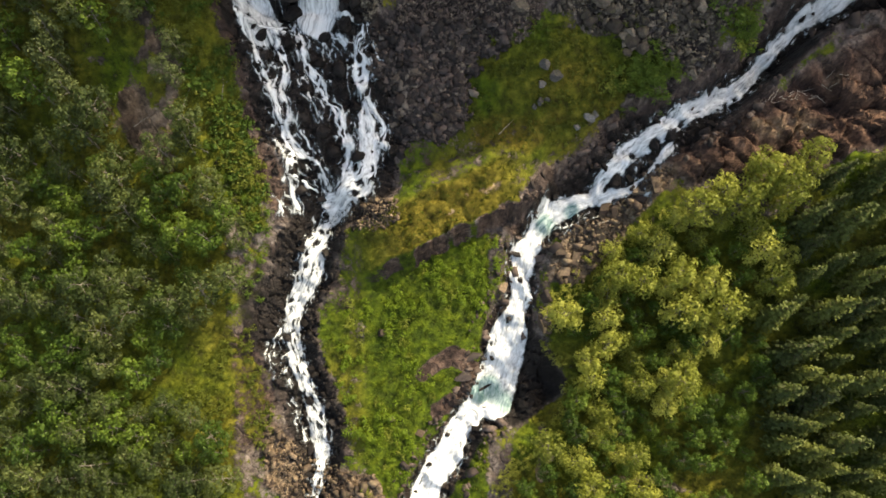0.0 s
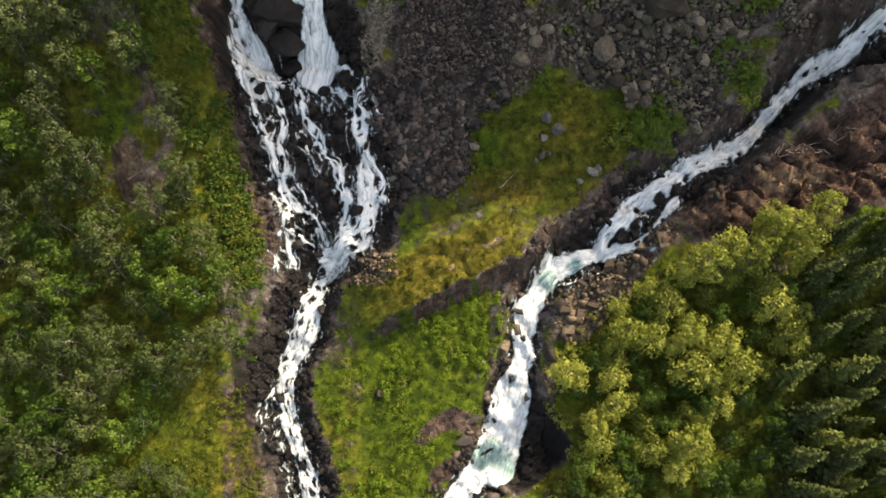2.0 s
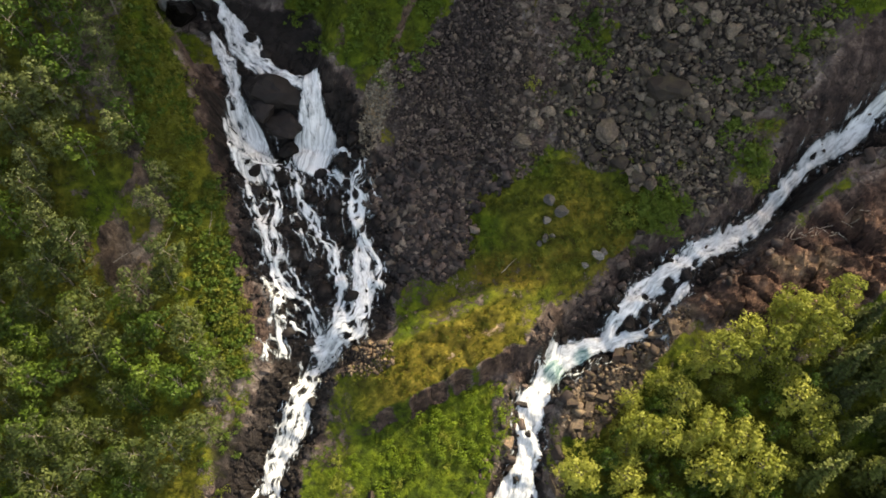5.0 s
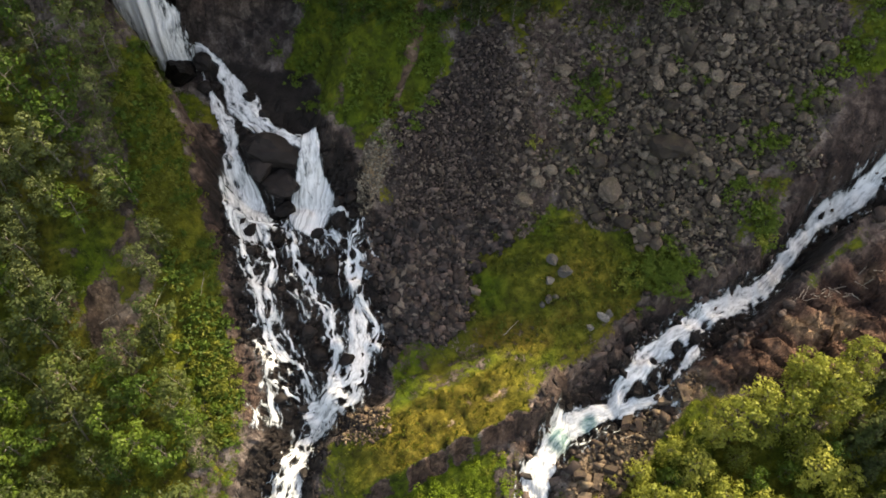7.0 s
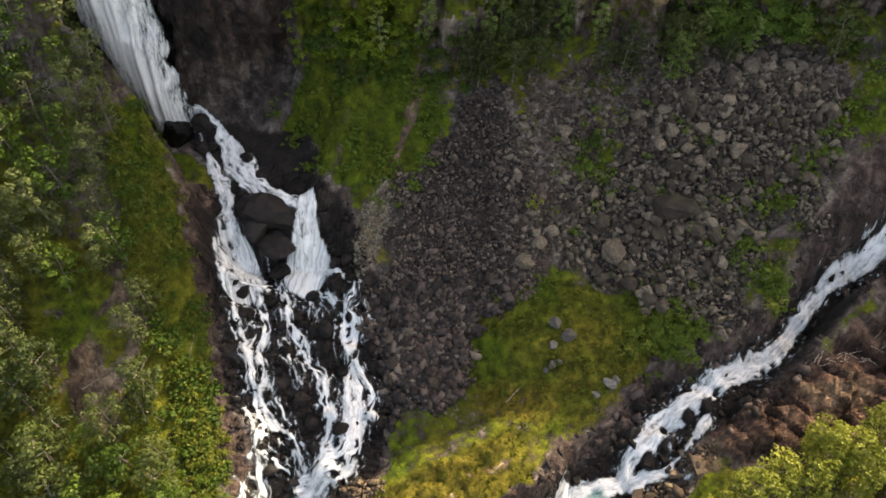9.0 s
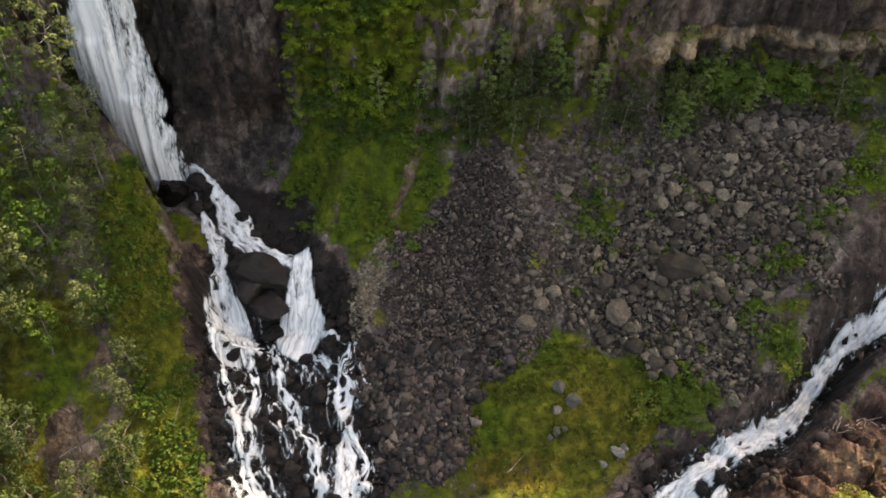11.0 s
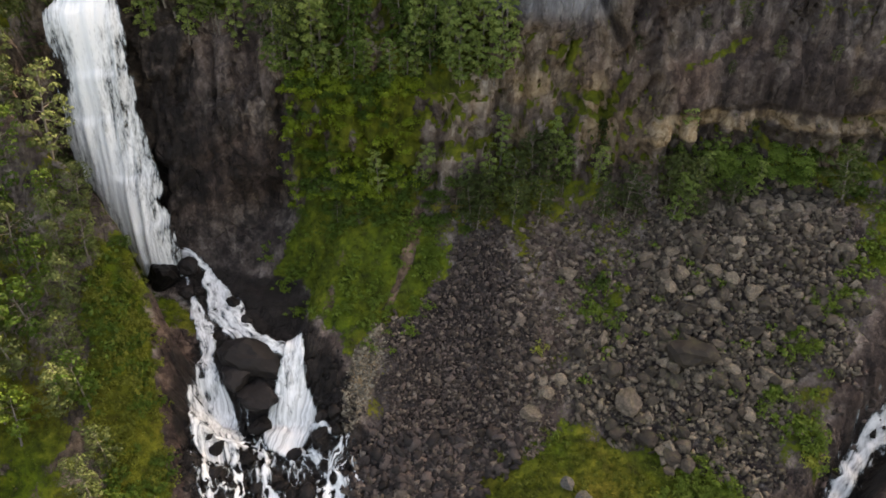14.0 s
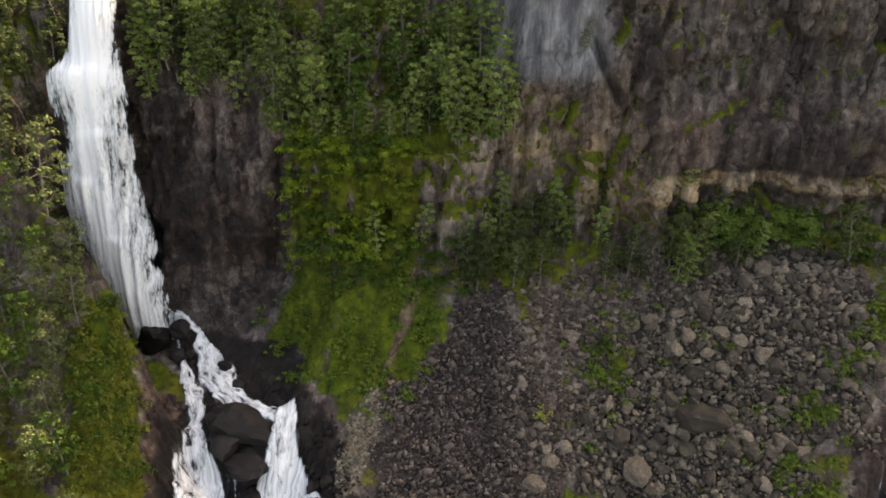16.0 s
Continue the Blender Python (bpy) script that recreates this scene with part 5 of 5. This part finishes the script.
                       (-10.2, 20.2, 2.4, (1, 0.9, 0.7)), (10.2, 28.0, 2.6, (0.8, 1.2, 0.6)), (10.8, 24.6, 2.4, (0.8, 1.1, 0.6)), (-4.0, 3.5, 2.0, (1, 1, 0.6)), (-9.0, 6.0, 1.6, (1, 1, 0.7))):
    bs = 0.8 * bs
    boulder(bx, by, 1.1 * bs, BROWN_STONE, "blocky brown rock beside the gully", "rocks of the gully", st)
for bx, by, bs, st in ((5.0, 16.4, 3.4, (1.3, 0.6, 0.35)), (3.4, 13.0, 3.0, (1.3, 0.7, 0.3)), (17.8, 22.0, 2.6, (1.2, 0.9, 0.5))):
    crag(bx, by, 0.8 * bs, BLACK_STONE, "flat dark rock beside the plunge pool", "rocks of the plunge pool", st, 0.3, turn_=12)
x, y = sprinkle(12000, 4, 60, 60, 92, lambda x, y: belt(x, y, MID_SCREE))
stones("mid_scree_stones", x, y, np.clip(rng.lognormal(-0.75, 0.45, len(x)), 0.2, 1.6), SCREE_STONE, "grey-brown stones strewn between the screes")


# ---- plants ----
def leaf_quads(g, centres, normals, size):
    """Leaf sprays: small bent quads facing roughly along their normals."""
    n = len(centres)
    nn = normals + g.normal(0, 0.55, (n, 3))
    nn /= np.linalg.norm(nn, axis=1)[:, None] + 1e-9
    a = np.cross(nn, g.normal(size=(n, 3)))
    a /= np.linalg.norm(a, axis=1)[:, None] + 1e-9
    b = np.cross(nn, a)
    s = size * g.uniform(0.6, 1.3, (n, 1))
    p = np.stack([centres - a * s, centres - b * s * 0.55 + nn * s * 0.15, centres + a * s, centres + b * s * 0.55 + nn * s * 0.15], 1)
    return p.reshape(-1, 3), np.arange(n * 4).reshape(n, 4)


def limb(bm, a, b, r0, r1_, sides=6):
    a, b = Vector(a), Vector(b)
    q = (b - a).to_track_quat("Z", "Y").to_matrix()
    rings = []
    for p, r in ((a, r0), (b, r1_)):
        rings.append([bm.verts.new(p + q @ Vector((r * math.cos(6.2832 * k / sides), r * math.sin(6.2832 * k / sides), 0))) for k in range(sides)])
    for k in range(sides):
        bm.faces.new((rings[0][k], rings[0][(k + 1) % sides], rings[1][(k + 1) % sides], rings[1][k]))


def broadleaf(seed, height, width, clumps, per, leaf, name, mat, low=0.24):
    """A tree about 10 m high: leaning trunk, limbs, and a crown of leaf clumps with gaps; returns its two meshes."""
    g = np.random.default_rng(seed)
    bm = bmesh.new()
    bend = g.normal(0, 0.05, 2) * height
    p0, top = Vector((0, 0, -0.6)), Vector((bend[0], bend[1], height * 0.82))
    mid_ = Vector((bend[0] * 0.25, bend[1] * 0.25, height * 0.42))
    limb(bm, p0, mid_, height * 0.016, height * 0.011)
    limb(bm, mid_, top, height * 0.011, height * 0.003)
    cs, ns = [], []
    for k in range(clumps):
        f = (k + 0.5) / clumps
        h = low + (1 - low) * f
        env = math.sin(math.pi * min(1, (h - low + 0.12) / (1.08 - low + 0.12))) ** 0.7
        a = k * 2.4 + g.uniform(-0.5, 0.5)
        r = width / 2 * env * g.uniform(0.35, 0.95)
        c = np.array((bend[0] * h + r * math.cos(a), bend[1] * h + r * math.sin(a), height * h * 0.97 - 0.1 * r))
        root = mid_.lerp(top, max(0, (h - 0.42) / 0.5) * 0.8) if h > 0.42 else p0.lerp(mid_, h)
        if k % 2 == 0:
            limb(bm, root, c, height * 0.005, height * 0.0015, 4)
        rad = width * g.uniform(0.11, 0.185)
        d = g.normal(size=(per, 3))
        d /= np.linalg.norm(d, axis=1)[:, None]
        d[:, 2] = np.abs(d[:, 2]) * 0.9 - 0.25
        cs.append(c + d * rad * g.uniform(0.75, 1.08, (per, 1)) * (1, 1, 0.85))
        ns.append(d * 1.6 + (0, 0, 0.4))
    v, f = leaf_quads(g, np.concatenate(cs), np.concatenate(ns), leaf)
    crown = mesh_data(name + "_crown", v, f, mat)
    trunk = bpy.data.meshes.new(name + "_trunk")
    bm.to_mesh(trunk)
    bm.free()
    trunk.materials.append(BARK)
    return trunk, crown


def mesh_data(name, v, f, mat):
    ob = mesh_object(name, v, f, mat)
    me = ob.data
    bpy.data.objects.remove(ob)
    return me


def spruce(seed, height, width):
    g = np.random.default_rng(seed)
    bm = bmesh.new()
    limb(bm, (0, 0, -0.6), (0, 0, height * 0.97), height * 0.014, 0.02)
    cs, ns = [], []
    tiers = 17
    for k in range(tiers):
        h = 0.12 + 0.86 * k / (tiers - 1)
        r = width / 2 * (1 - h) ** 0.8 * 1.15 + 0.12
        m = int(7 + 4 * (1 - h))
        for j in range(m):
            a = 6.283 * (j + g.uniform(-0.3, 0.3)) / m + k * 0.7
            rr = r * g.uniform(0.75, 1.12)
            tip = Vector((rr * math.cos(a), rr * math.sin(a), height * h - 0.22 * rr))
            root = Vector((0, 0, height * h))
            if k % 2 == 0:
                limb(bm, root, tip, 0.04, 0.01, 3)
            n = max(3, int(rr * 6))
            t = np.linspace(0.2, 1, n)[:, None]
            c = np.array(root) * (1 - t) + np.array(tip) * t + g.normal(0, 0.13, (n, 3)) * (1, 1, 0.4)
            cs.append(c)
            ns.append(np.tile((0.5 * math.cos(a), 0.5 * math.sin(a), 0.9), (n, 1)))
    v, f = leaf_quads(g, np.concatenate(cs), np.concatenate(ns), 0.32)
    crown = mesh_data("spruce_crown", v, f, NEEDLES)
    trunk = bpy.data.meshes.new("spruce_trunk")
    bm.to_mesh(trunk)
    bm.free()
    trunk.materials.append(SPRUCE_BARK)
    return trunk, crown


def bush(seed, width, per, leaf, mat):
    g = np.random.default_rng(seed)
    cs, ns = [], []
    for k in range(9):
        c = np.array((g.normal(0, 0.27), g.normal(0, 0.27), g.uniform(0.15, 0.5))) * width
        d = g.normal(size=(per, 3))
        d /= np.linalg.norm(d, axis=1)[:, None]
        d[:, 2] = np.abs(d[:, 2]) - 0.15
        cs.append(c + d * width * 0.25 * g.uniform(0.6, 1.1, (per, 1)))
        ns.append(d + (0, 0, 0.5))
    v, f = leaf_quads(g, np.concatenate(cs), np.concatenate(ns), leaf)
    return mesh_data("bush", v, f, mat)


def plant(kind, meshes, at, size, label, category, group, lean=0.06, slim=1.0):
    root = new(kind)
    root.empty_display_size = 0.3
    root.matrix_world = (Matrix.Translation(at) @ Euler((rng.normal(0, lean), rng.normal(0, lean), rng.uniform(0, 6.28))).to_matrix().to_4x4()
                         @ Matrix.Diagonal((size * slim, size * slim, size, 1)))
    for name, me in zip(("trunk", "crown"), meshes):
        ob = new(name, me)
        ob.parent = root
    return tagged(root, label, category, group)


OLIVE = [broadleaf(200 + k, 10, 5.6, 26, 36, 0.235, "birch", LEAF_OLIVE) for k in range(4)]
GREEN = [broadleaf(300 + k, 9, 5.4, 26, 36, 0.235, "rowan", LEAF_GREEN) for k in range(3)]
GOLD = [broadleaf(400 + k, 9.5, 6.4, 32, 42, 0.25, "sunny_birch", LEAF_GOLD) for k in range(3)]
SPRUCE = [spruce(500 + k, 13, 4.2) for k in range(3)]
SLIM = [broadleaf(600 + k, 9, 4.0, 26, 48, 0.18, "slim_birch", LEAF_SHELF, 0.1) for k in range(5)]
FEATHERY = [broadleaf(650 + k, 10, 5.2, 30, 44, 0.2, "pale_birch", LEAF_PALE, 0.12) for k in range(4)]
BUSHES = [bush(700 + k, 2.2, 32, 0.15, m) for k, m in enumerate((LEAF_GREEN, LEAF_GREEN, LEAF_GOLD, LEAF_BRIGHT, LEAF_FRESH))]
TUFTS = [bush(760 + k, 1.3, 8, 0.17, m) for k, m in enumerate((LEAF_MOSS, LEAF_MOSS, LEAF_GREEN, LEAF_BRIGHT))]


def spaced(n, x0, x1, y0, y1, gap, ok, seed):
    """Places at least gap apart, for which ok(x, y) is true."""
    g = np.random.default_rng(seed)
    out = []
    for _ in range(n):
        p = (g.uniform(x0, x1), g.uniform(y0, y1))
        if ok(*p) and all((p[0] - q[0]) ** 2 + (p[1] - q[1]) ** 2 > gap * gap for q in out):
            out.append(p)
    return out


def left_edge(y):
    return np.interp(y, [-10, 0, 8, 14, 20, 26, 32, 40, 45, 58, 70, 80, 88], [-33, -35, -43, -46, -42, -35, -32, -34, -36, -38, -41, -45, -51])


def spruce_edge(y):
    return np.interp(y, [5, 14, 20, 26], [38, 43, 48, 57])


def right_edge(y):
    return np.interp(y, [-10, -5, 5, 12, 18, 24, 30, 34, 38, 41], [10, 11.5, 19.5, 22.5, 20.5, 20, 25, 29, 36, 46])


left_woods = spaced(2900, -78, -30, -12, 90, 3.3, lambda x, y: x < left_edge(y) - 1 and float(belt(np.array([x]), np.array([y]), BARE_LEFT)[0]) < 0.5, 31)
for x, y in left_woods:
    z = float(ground_at(x, y)[0])
    kind = rng.random()
    size = rng.uniform(0.75, 1.25)
    near = float(belt(np.array([x]), np.array([y]), [(-46, 40, 6), (-42, 30, 5), (-60, 30, 4)])[0])
    if y > 52 and kind > 0.45:
        plant("birch_tree", FEATHERY[rng.integers(4)], (x, y, z), size, "pale grey-green birch tree on the high bank", "tree", "birches of the left bank")
    elif kind < 0.3 + 0.4 * near:
        plant("rowan_tree", GREEN[rng.integers(3)], (x, y, z), size, "leafy green rowan tree on the wooded bank", "tree", "rowans of the left bank")
    else:
        plant("birch_tree", OLIVE[rng.integers(4)], (x, y, z), size, "olive green birch tree on the wooded bank", "tree", "birches of the left bank")
spruces = spaced(1600, 50, 80, -12, 42, 3.5, lambda x, y: x > 54 + 0.12 * abs(y - 26) - 2 + 3 * float(smooth(20, 28, y)), 33)
for x, y in spruces:
    plant("spruce_tree", SPRUCE[rng.integers(3)], (x, y, float(ground_at(x, y)[0])), rng.uniform(0.75, 1.15), "dark spruce tree with sunlit tips", "tree", "spruces of the right bank", 0.03)
right_woods = spaced(3600, 9, 56, -14, 43, 2.75, lambda x, y: x > right_edge(y) + 1.2 and all((x - a) ** 2 + (y - b) ** 2 > 9 for a, b in spruces)
                     and not (x > spruce_edge(y) and rng.random() < 0.88) and x < 58, 35)
for x, y in right_woods:
    z = float(ground_at(x, y)[0])
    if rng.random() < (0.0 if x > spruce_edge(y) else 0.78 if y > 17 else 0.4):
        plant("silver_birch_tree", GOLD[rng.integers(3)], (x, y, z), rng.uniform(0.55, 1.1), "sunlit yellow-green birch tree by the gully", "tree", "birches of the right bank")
    else:
        plant("rowan_tree", GREEN[rng.integers(3)], (x, y, z), rng.uniform(0.5, 0.9), "fresh green rowan tree by the gully", "tree", "rowans of the right bank")
# trees on the shelf above the low wall, and at the cliff's foot
for k in range(34):
    plant("dwarf_birch_tree", SLIM[rng.integers(5)] if k % 3 else OLIVE[rng.integers(4)], shelf_at(rng.uniform(-41, -19), rng.uniform(12.05, 13.0)), rng.uniform(0.7, 1.15), "grey-green birch tree on the edge of the rock wall", "tree", "birches on the shelf")
for k in range(105):
    x, v = rng.uniform(-41, 10), 11.75 + 1.7 * rng.random() ** 1.4
    if x < -24 and v < 12.5:
        continue
    plant("dwarf_birch_tree", SLIM[rng.integers(5)] if rng.random() < 0.8 else GREEN[rng.integers(3)], shelf_at(x, v), rng.uniform(0.55, 1.25), "pale green birch tree on the rock shelf", "tree", "birches on the shelf")
for k in range(70):
    x = rng.uniform(3, 38) if k < 48 else rng.uniform(-20, 62)
    if wobble(x, 0.0, 5, 85) < -0.25:
        continue
    plant("dwarf_birch_tree", SLIM[rng.integers(5)] if k % 3 == 0 else OLIVE[rng.integers(4)], shelf_at(x, rng.uniform(8.1, 10.2)), rng.uniform(0.3, 0.95), "small birch tree at the foot of the cliff", "tree", "birches at the cliff foot")
for k in range(16):
    x, v = rng.uniform(12, 60), rng.uniform(10.5, 13)
    plant("dwarf_birch_tree", OLIVE[rng.integers(4)], shelf_at(x, v), rng.uniform(0.2, 0.4), "stunted birch growing out of the cliff", "tree", "birches in the cliff")
for k in range(26):
    x, v = rng.uniform(-75, -51), rng.uniform(9, 13.4)
    plant("birch_tree", OLIVE[rng.integers(4)], shelf_at(x, v), rng.uniform(0.6, 1.0), "olive green birch tree above the waterfall", "tree", "birches above the fall")


def brush(name, places, label, lo, hi, which, kinds=BUSHES):
    """Low bushes joined into one object."""
    vs, fs, base = [], [], 0
    for x, y, z in places:
        me = kinds[which[rng.integers(len(which))]]
        v = np.zeros(len(me.vertices) * 3, np.float32)
        me.vertices.foreach_get("co", v)
        v = v.reshape(-1, 3)
        a, s = rng.uniform(0, 6.28), rng.uniform(lo, hi)
        r = np.array(((math.cos(a), -math.sin(a), 0), (math.sin(a), math.cos(a), 0), (0, 0, 1)))
        vs.append(v @ r.T * s + (x, y, z - 0.1))
        fs.append(np.arange(len(v)).reshape(-1, 4) + base)
        base += len(v)
    me = kinds[which[0]]
    ob = mesh_object(name, np.concatenate(vs), np.concatenate(fs), me.materials[0], None, label)
    tagged(ob, category="bushes", kind="stuff")


def on_ground(pts):
    pts = np.array(pts)
    return np.column_stack([pts, ground_at(pts[:, 0], pts[:, 1])])


isle_ok = lambda x, y: (x > np.interp(y, [-8, 5, 20, 30, 40], [-17, -17, -20, -14, -10]) and x < np.interp(y, [-8, 5, 12, 25, 38], [-9, -2, 4, 8, 12])
                        and rib_axes(x, y, RIBS[0])[1] < -2.6 and all(abs(rib_axes(x, y, r)[0]) > r[3] or not -2.5 < rib_axes(x, y, r)[1] < 0.2 for r in RIBS[1:])
                        and float(wobble(x, y, 4.0, 88)) > -0.12)
pts = spaced(900, -20, 12, -8, 38, 1.5, lambda x, y: isle_ok(x, y) and float(belt(np.array([x]), np.array([y]), ISLE_ROCK)[0]) < 0.3, 41)
brush("island_bushes", on_ground(pts[::3]), "bright green bushes between the streams", 0.7, 1.5, (3,))
brush("island_shrubs", on_ground(pts[1::3]), "fresh green shrubs between the streams", 0.4, 1.0, (3,))
brush("island_ferns", on_ground(pts[2::3]), "yellow-green ferns between the streams", 0.3, 0.75, (2,))
pts = spaced(1600, -60, -27, 24, 90, 1.8, lambda x, y: left_edge(y) - 4 < x < left_edge(y) + 6 and x < np.interp(y, [24, 40, 60, 80], [-31, -29, -34, -42]), 43)
brush("bank_bushes", on_ground(pts), "low green bushes on the mossy bank", 0.4, 0.9, (0, 1))
pts = spaced(1300, 8, 56, -12, 44, 1.5, lambda x, y: right_edge(y) - 2.5 < x < right_edge(y) + 3 and (x - 18) ** 2 + ((y - 11.5) * 0.7) ** 2 > 12, 45)
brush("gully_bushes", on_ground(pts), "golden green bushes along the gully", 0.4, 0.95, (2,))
pts = [p for c, n, r in (((32.5, 57.8), 60, 3.4), ((43, 67.5), 16, 1.5), ((47, 71), 14, 1.5), ((51.5, 75.5), 14, 1.6), ((46.5, 63.5), 10, 2.0), ((21, 77), 5, 1.5), ((27.5, 56.5), 4, 1)) for p in
       [(c[0] + rng.normal(0, r * 0.6), c[1] + rng.normal(0, r * 0.5)) for _ in range(n)]]
brush("scree_bushes", on_ground(pts), "dark green bushes at the edge of the scree", 0.5, 1.0, (0, 1))
pts = [shelf_at(rng.uniform(-20, 5), rng.uniform(8.2, 9.9)) for _ in range(70)] + [shelf_at(rng.uniform(32, 60), rng.uniform(9.0, 10.3)) for _ in range(75)] \
    + [shelf_at(rng.uniform(-22, 9), rng.uniform(11.7, 13.2)) for _ in range(60)] + [shelf_at(rng.uniform(-21, -4), rng.uniform(9.4, 11.8)) for _ in range(60)]
brush("cliff_bushes", pts, "dark green bushes on the cliff foot and shelves", 0.5, 1.2, (1, 0))

brush("ledge_bushes", [shelf_at(rng.uniform(36, 51), rng.uniform(9.4, 10.3)) for _ in range(90)], "fresh green bushes under the rock ledge", 0.5, 1.2, (4,))
pts = [shelf_at(rng.uniform(-22, -4), rng.uniform(9.2, 11.9)) for _ in range(120)]
brush("climbing_bushes", pts, "fresh green bushes climbing the broken cliff", 0.5, 1.3, (3,))


def lone_bush(x, y, size, which, label):
    ob = new("bush", BUSHES[which])
    ob.matrix_world = Matrix.Translation((x, y, float(ground_at(x, y)[0]) - 0.1)) @ Matrix.Diagonal((size, size, size * 1.15, 1))
    return tagged(ob, label, "bush", "lone bushes")


for x, y, size, which, label in ((46.5, 60.8, 1.3, 2, "golden yellow bush beside the gully"), (27.3, 56.6, 1.6, 2, "yellow-green bush at the foot of the mound"), (44.8, 63.6, 1.2, 0, "green bush at the edge of the scree"),
                                 (22.0, 80.5, 1.3, 0, "dark green bush growing in the scree"), (13.6, 73.5, 0.9, 2, "small yellow-green bush among brown stones"), (20.5, 77.5, 1.2, 0, "dark green bush growing in the scree")):
    lone_bush(x, y, size, which, label)


def mossy(n, line, seed, gap=0.6):
    g = np.random.default_rng(seed)
    d = np.array(line, float)
    x = g.uniform((d[:, 0] - d[:, 2]).min(), (d[:, 0] + d[:, 2]).max(), n)
    y = g.uniform((d[:, 1] - d[:, 2]).min(), (d[:, 1] + d[:, 2]).max(), n)
    ok = (belt(x, y, line) > 0.5) & (wobble(x, y, 3, seed) > -0.15) & (near_water(x, y, CASCADE, 3) < 0.2) & (near_water(x, y, LEFT_STREAM, 3) < 0.2)
    return on_ground(np.stack([x[ok], y[ok]], -1))


brush("bank_moss", mossy(1500, BANK_MOSS, 91), "yellow-green moss cushions on the bank", 0.5, 1.3, (0, 1), TUFTS)
brush("bank_ferns", mossy(500, BANK_MOSS, 92), "green ferns on the bank", 0.6, 1.5, (2,), TUFTS)
brush("mound_moss", mossy(420, MOUND, 93), "moss cushions on the mound", 0.4, 1.0, (0, 1), TUFTS)
brush("edge_ferns", mossy(380, RIGHT_GREEN, 97), "green bushes beside the scree", 0.6, 1.8, (2,), TUFTS)
brush("slope_ferns", mossy(700, GREEN_SLOPE, 94), "green ferns on the steep slope", 0.5, 1.3, (2,), TUFTS)
brush("gold_bank_moss", mossy(260, GOLD_BANK, 95), "yellow moss cushions on the low bank", 0.4, 1.1, (0, 1), TUFTS)
brush("scree_ferns", mossy(260, [(16, 66, 3), (20, 74, 5), (24, 84, 6), (46, 66, 4), (50, 80, 4)], 96), "tufts of green growing among the stones", 0.5, 1.3, (2,), TUFTS)


def meadow():
    """Tufts of grass and moss on the green ground."""
    r, c = rng.integers(0, WALL_ROW, 90000), rng.integers(22, len(COLS) - 22, 90000)
    ok = (COVER[r, c, 0] > 0.42 + 0.3 * rng.random(90000)) & (GY[r, c] > -12) & (COVER[r, c, 2] < 0.4)
    r, c = r[ok][:20000], c[ok][:20000]
    n = len(r)
    base = np.stack([GX[r, c], GY[r, c], GZ[r, c]], -1) + rng.normal(0, 0.15, (n, 3)) * (1, 1, 0)
    k = 3
    base = np.repeat(base, k, 0) + rng.normal(0, 0.12, (n * k, 3)) * (1, 1, 0)
    a = rng.uniform(0, 6.283, n * k)
    d = np.stack([np.cos(a), np.sin(a), 0 * a], -1)
    h = rng.uniform(0.18, 0.5, (n * k, 1))
    tip = base + d[:, [1, 0, 2]] * h * 0.7 + np.array((0, 0, 1)) * h
    p = np.stack([base - d * 0.13, base + d * 0.13, tip], 1).reshape(-1, 3)
    ob = mesh_object("grass", p, np.arange(len(p)).reshape(-1, 3), GRASS, None, "tufts of green and yellowing grass on the slope")
    tagged(ob, category="grass", kind="stuff")


meadow()


# ---- fallen wood ----
def log(a, b, radius, label):
    bm = bmesh.new()
    a, b = Vector(a), Vector(b)
    last, m = a, 5
    for k in range(1, m + 1):
        p = a.lerp(b, k / m) + Vector((rng.normal(0, 0.05), rng.normal(0, 0.05), rng.normal(0, 0.04)))
        limb(bm, last, p, radius * (1 - 0.6 * (k - 1) / m), radius * (1 - 0.6 * k / m), 7)
        if k == 3:
            limb(bm, p, p + Vector((rng.normal(0, 0.5), rng.normal(0, 0.5), 0.3)), radius * 0.35, radius * 0.1, 4)
        last = p
    me = bpy.data.meshes.new("fallen_trunk")
    bm.to_mesh(me)
    bm.free()
    me.materials.append(DEAD_WOOD)
    return tagged(new("fallen_trunk", me), label, "log", "fallen trunks")


def fallen(x, y, length, angle, radius=0.08):
    x2, y2 = x + length * math.cos(radians(angle)), y + length * math.sin(radians(angle))
    z = ground_at([x, x2], [y, y2])
    log((x, y, z[0] + 0.3), (x2, y2, z[1] + 0.3), radius, "bleached fallen trunk lying on the rock")


for k in range(22):
    fallen(49 + k * 0.55 + rng.normal(0, 0.5), 52.2 + 0.12 * k + rng.normal(0, 0.6), rng.uniform(0.8, 2.2), rng.uniform(-40, 60), rng.uniform(0.05, 0.09))
for x, y, n, a in ((-49, 50, 3, 20), (-41, 52, 4, 60), (-38, 47, 3.5, 160), (-35, 54, 3, 80), (-60, 44, 4, -35), (22, 38, 2.5, 40), (24, 36, 3, 150), (26, 37.2, 2.5, 15), (36, 62, 3, 20), (9, 50, 3, 40)):
    fallen(x, y, n, a)
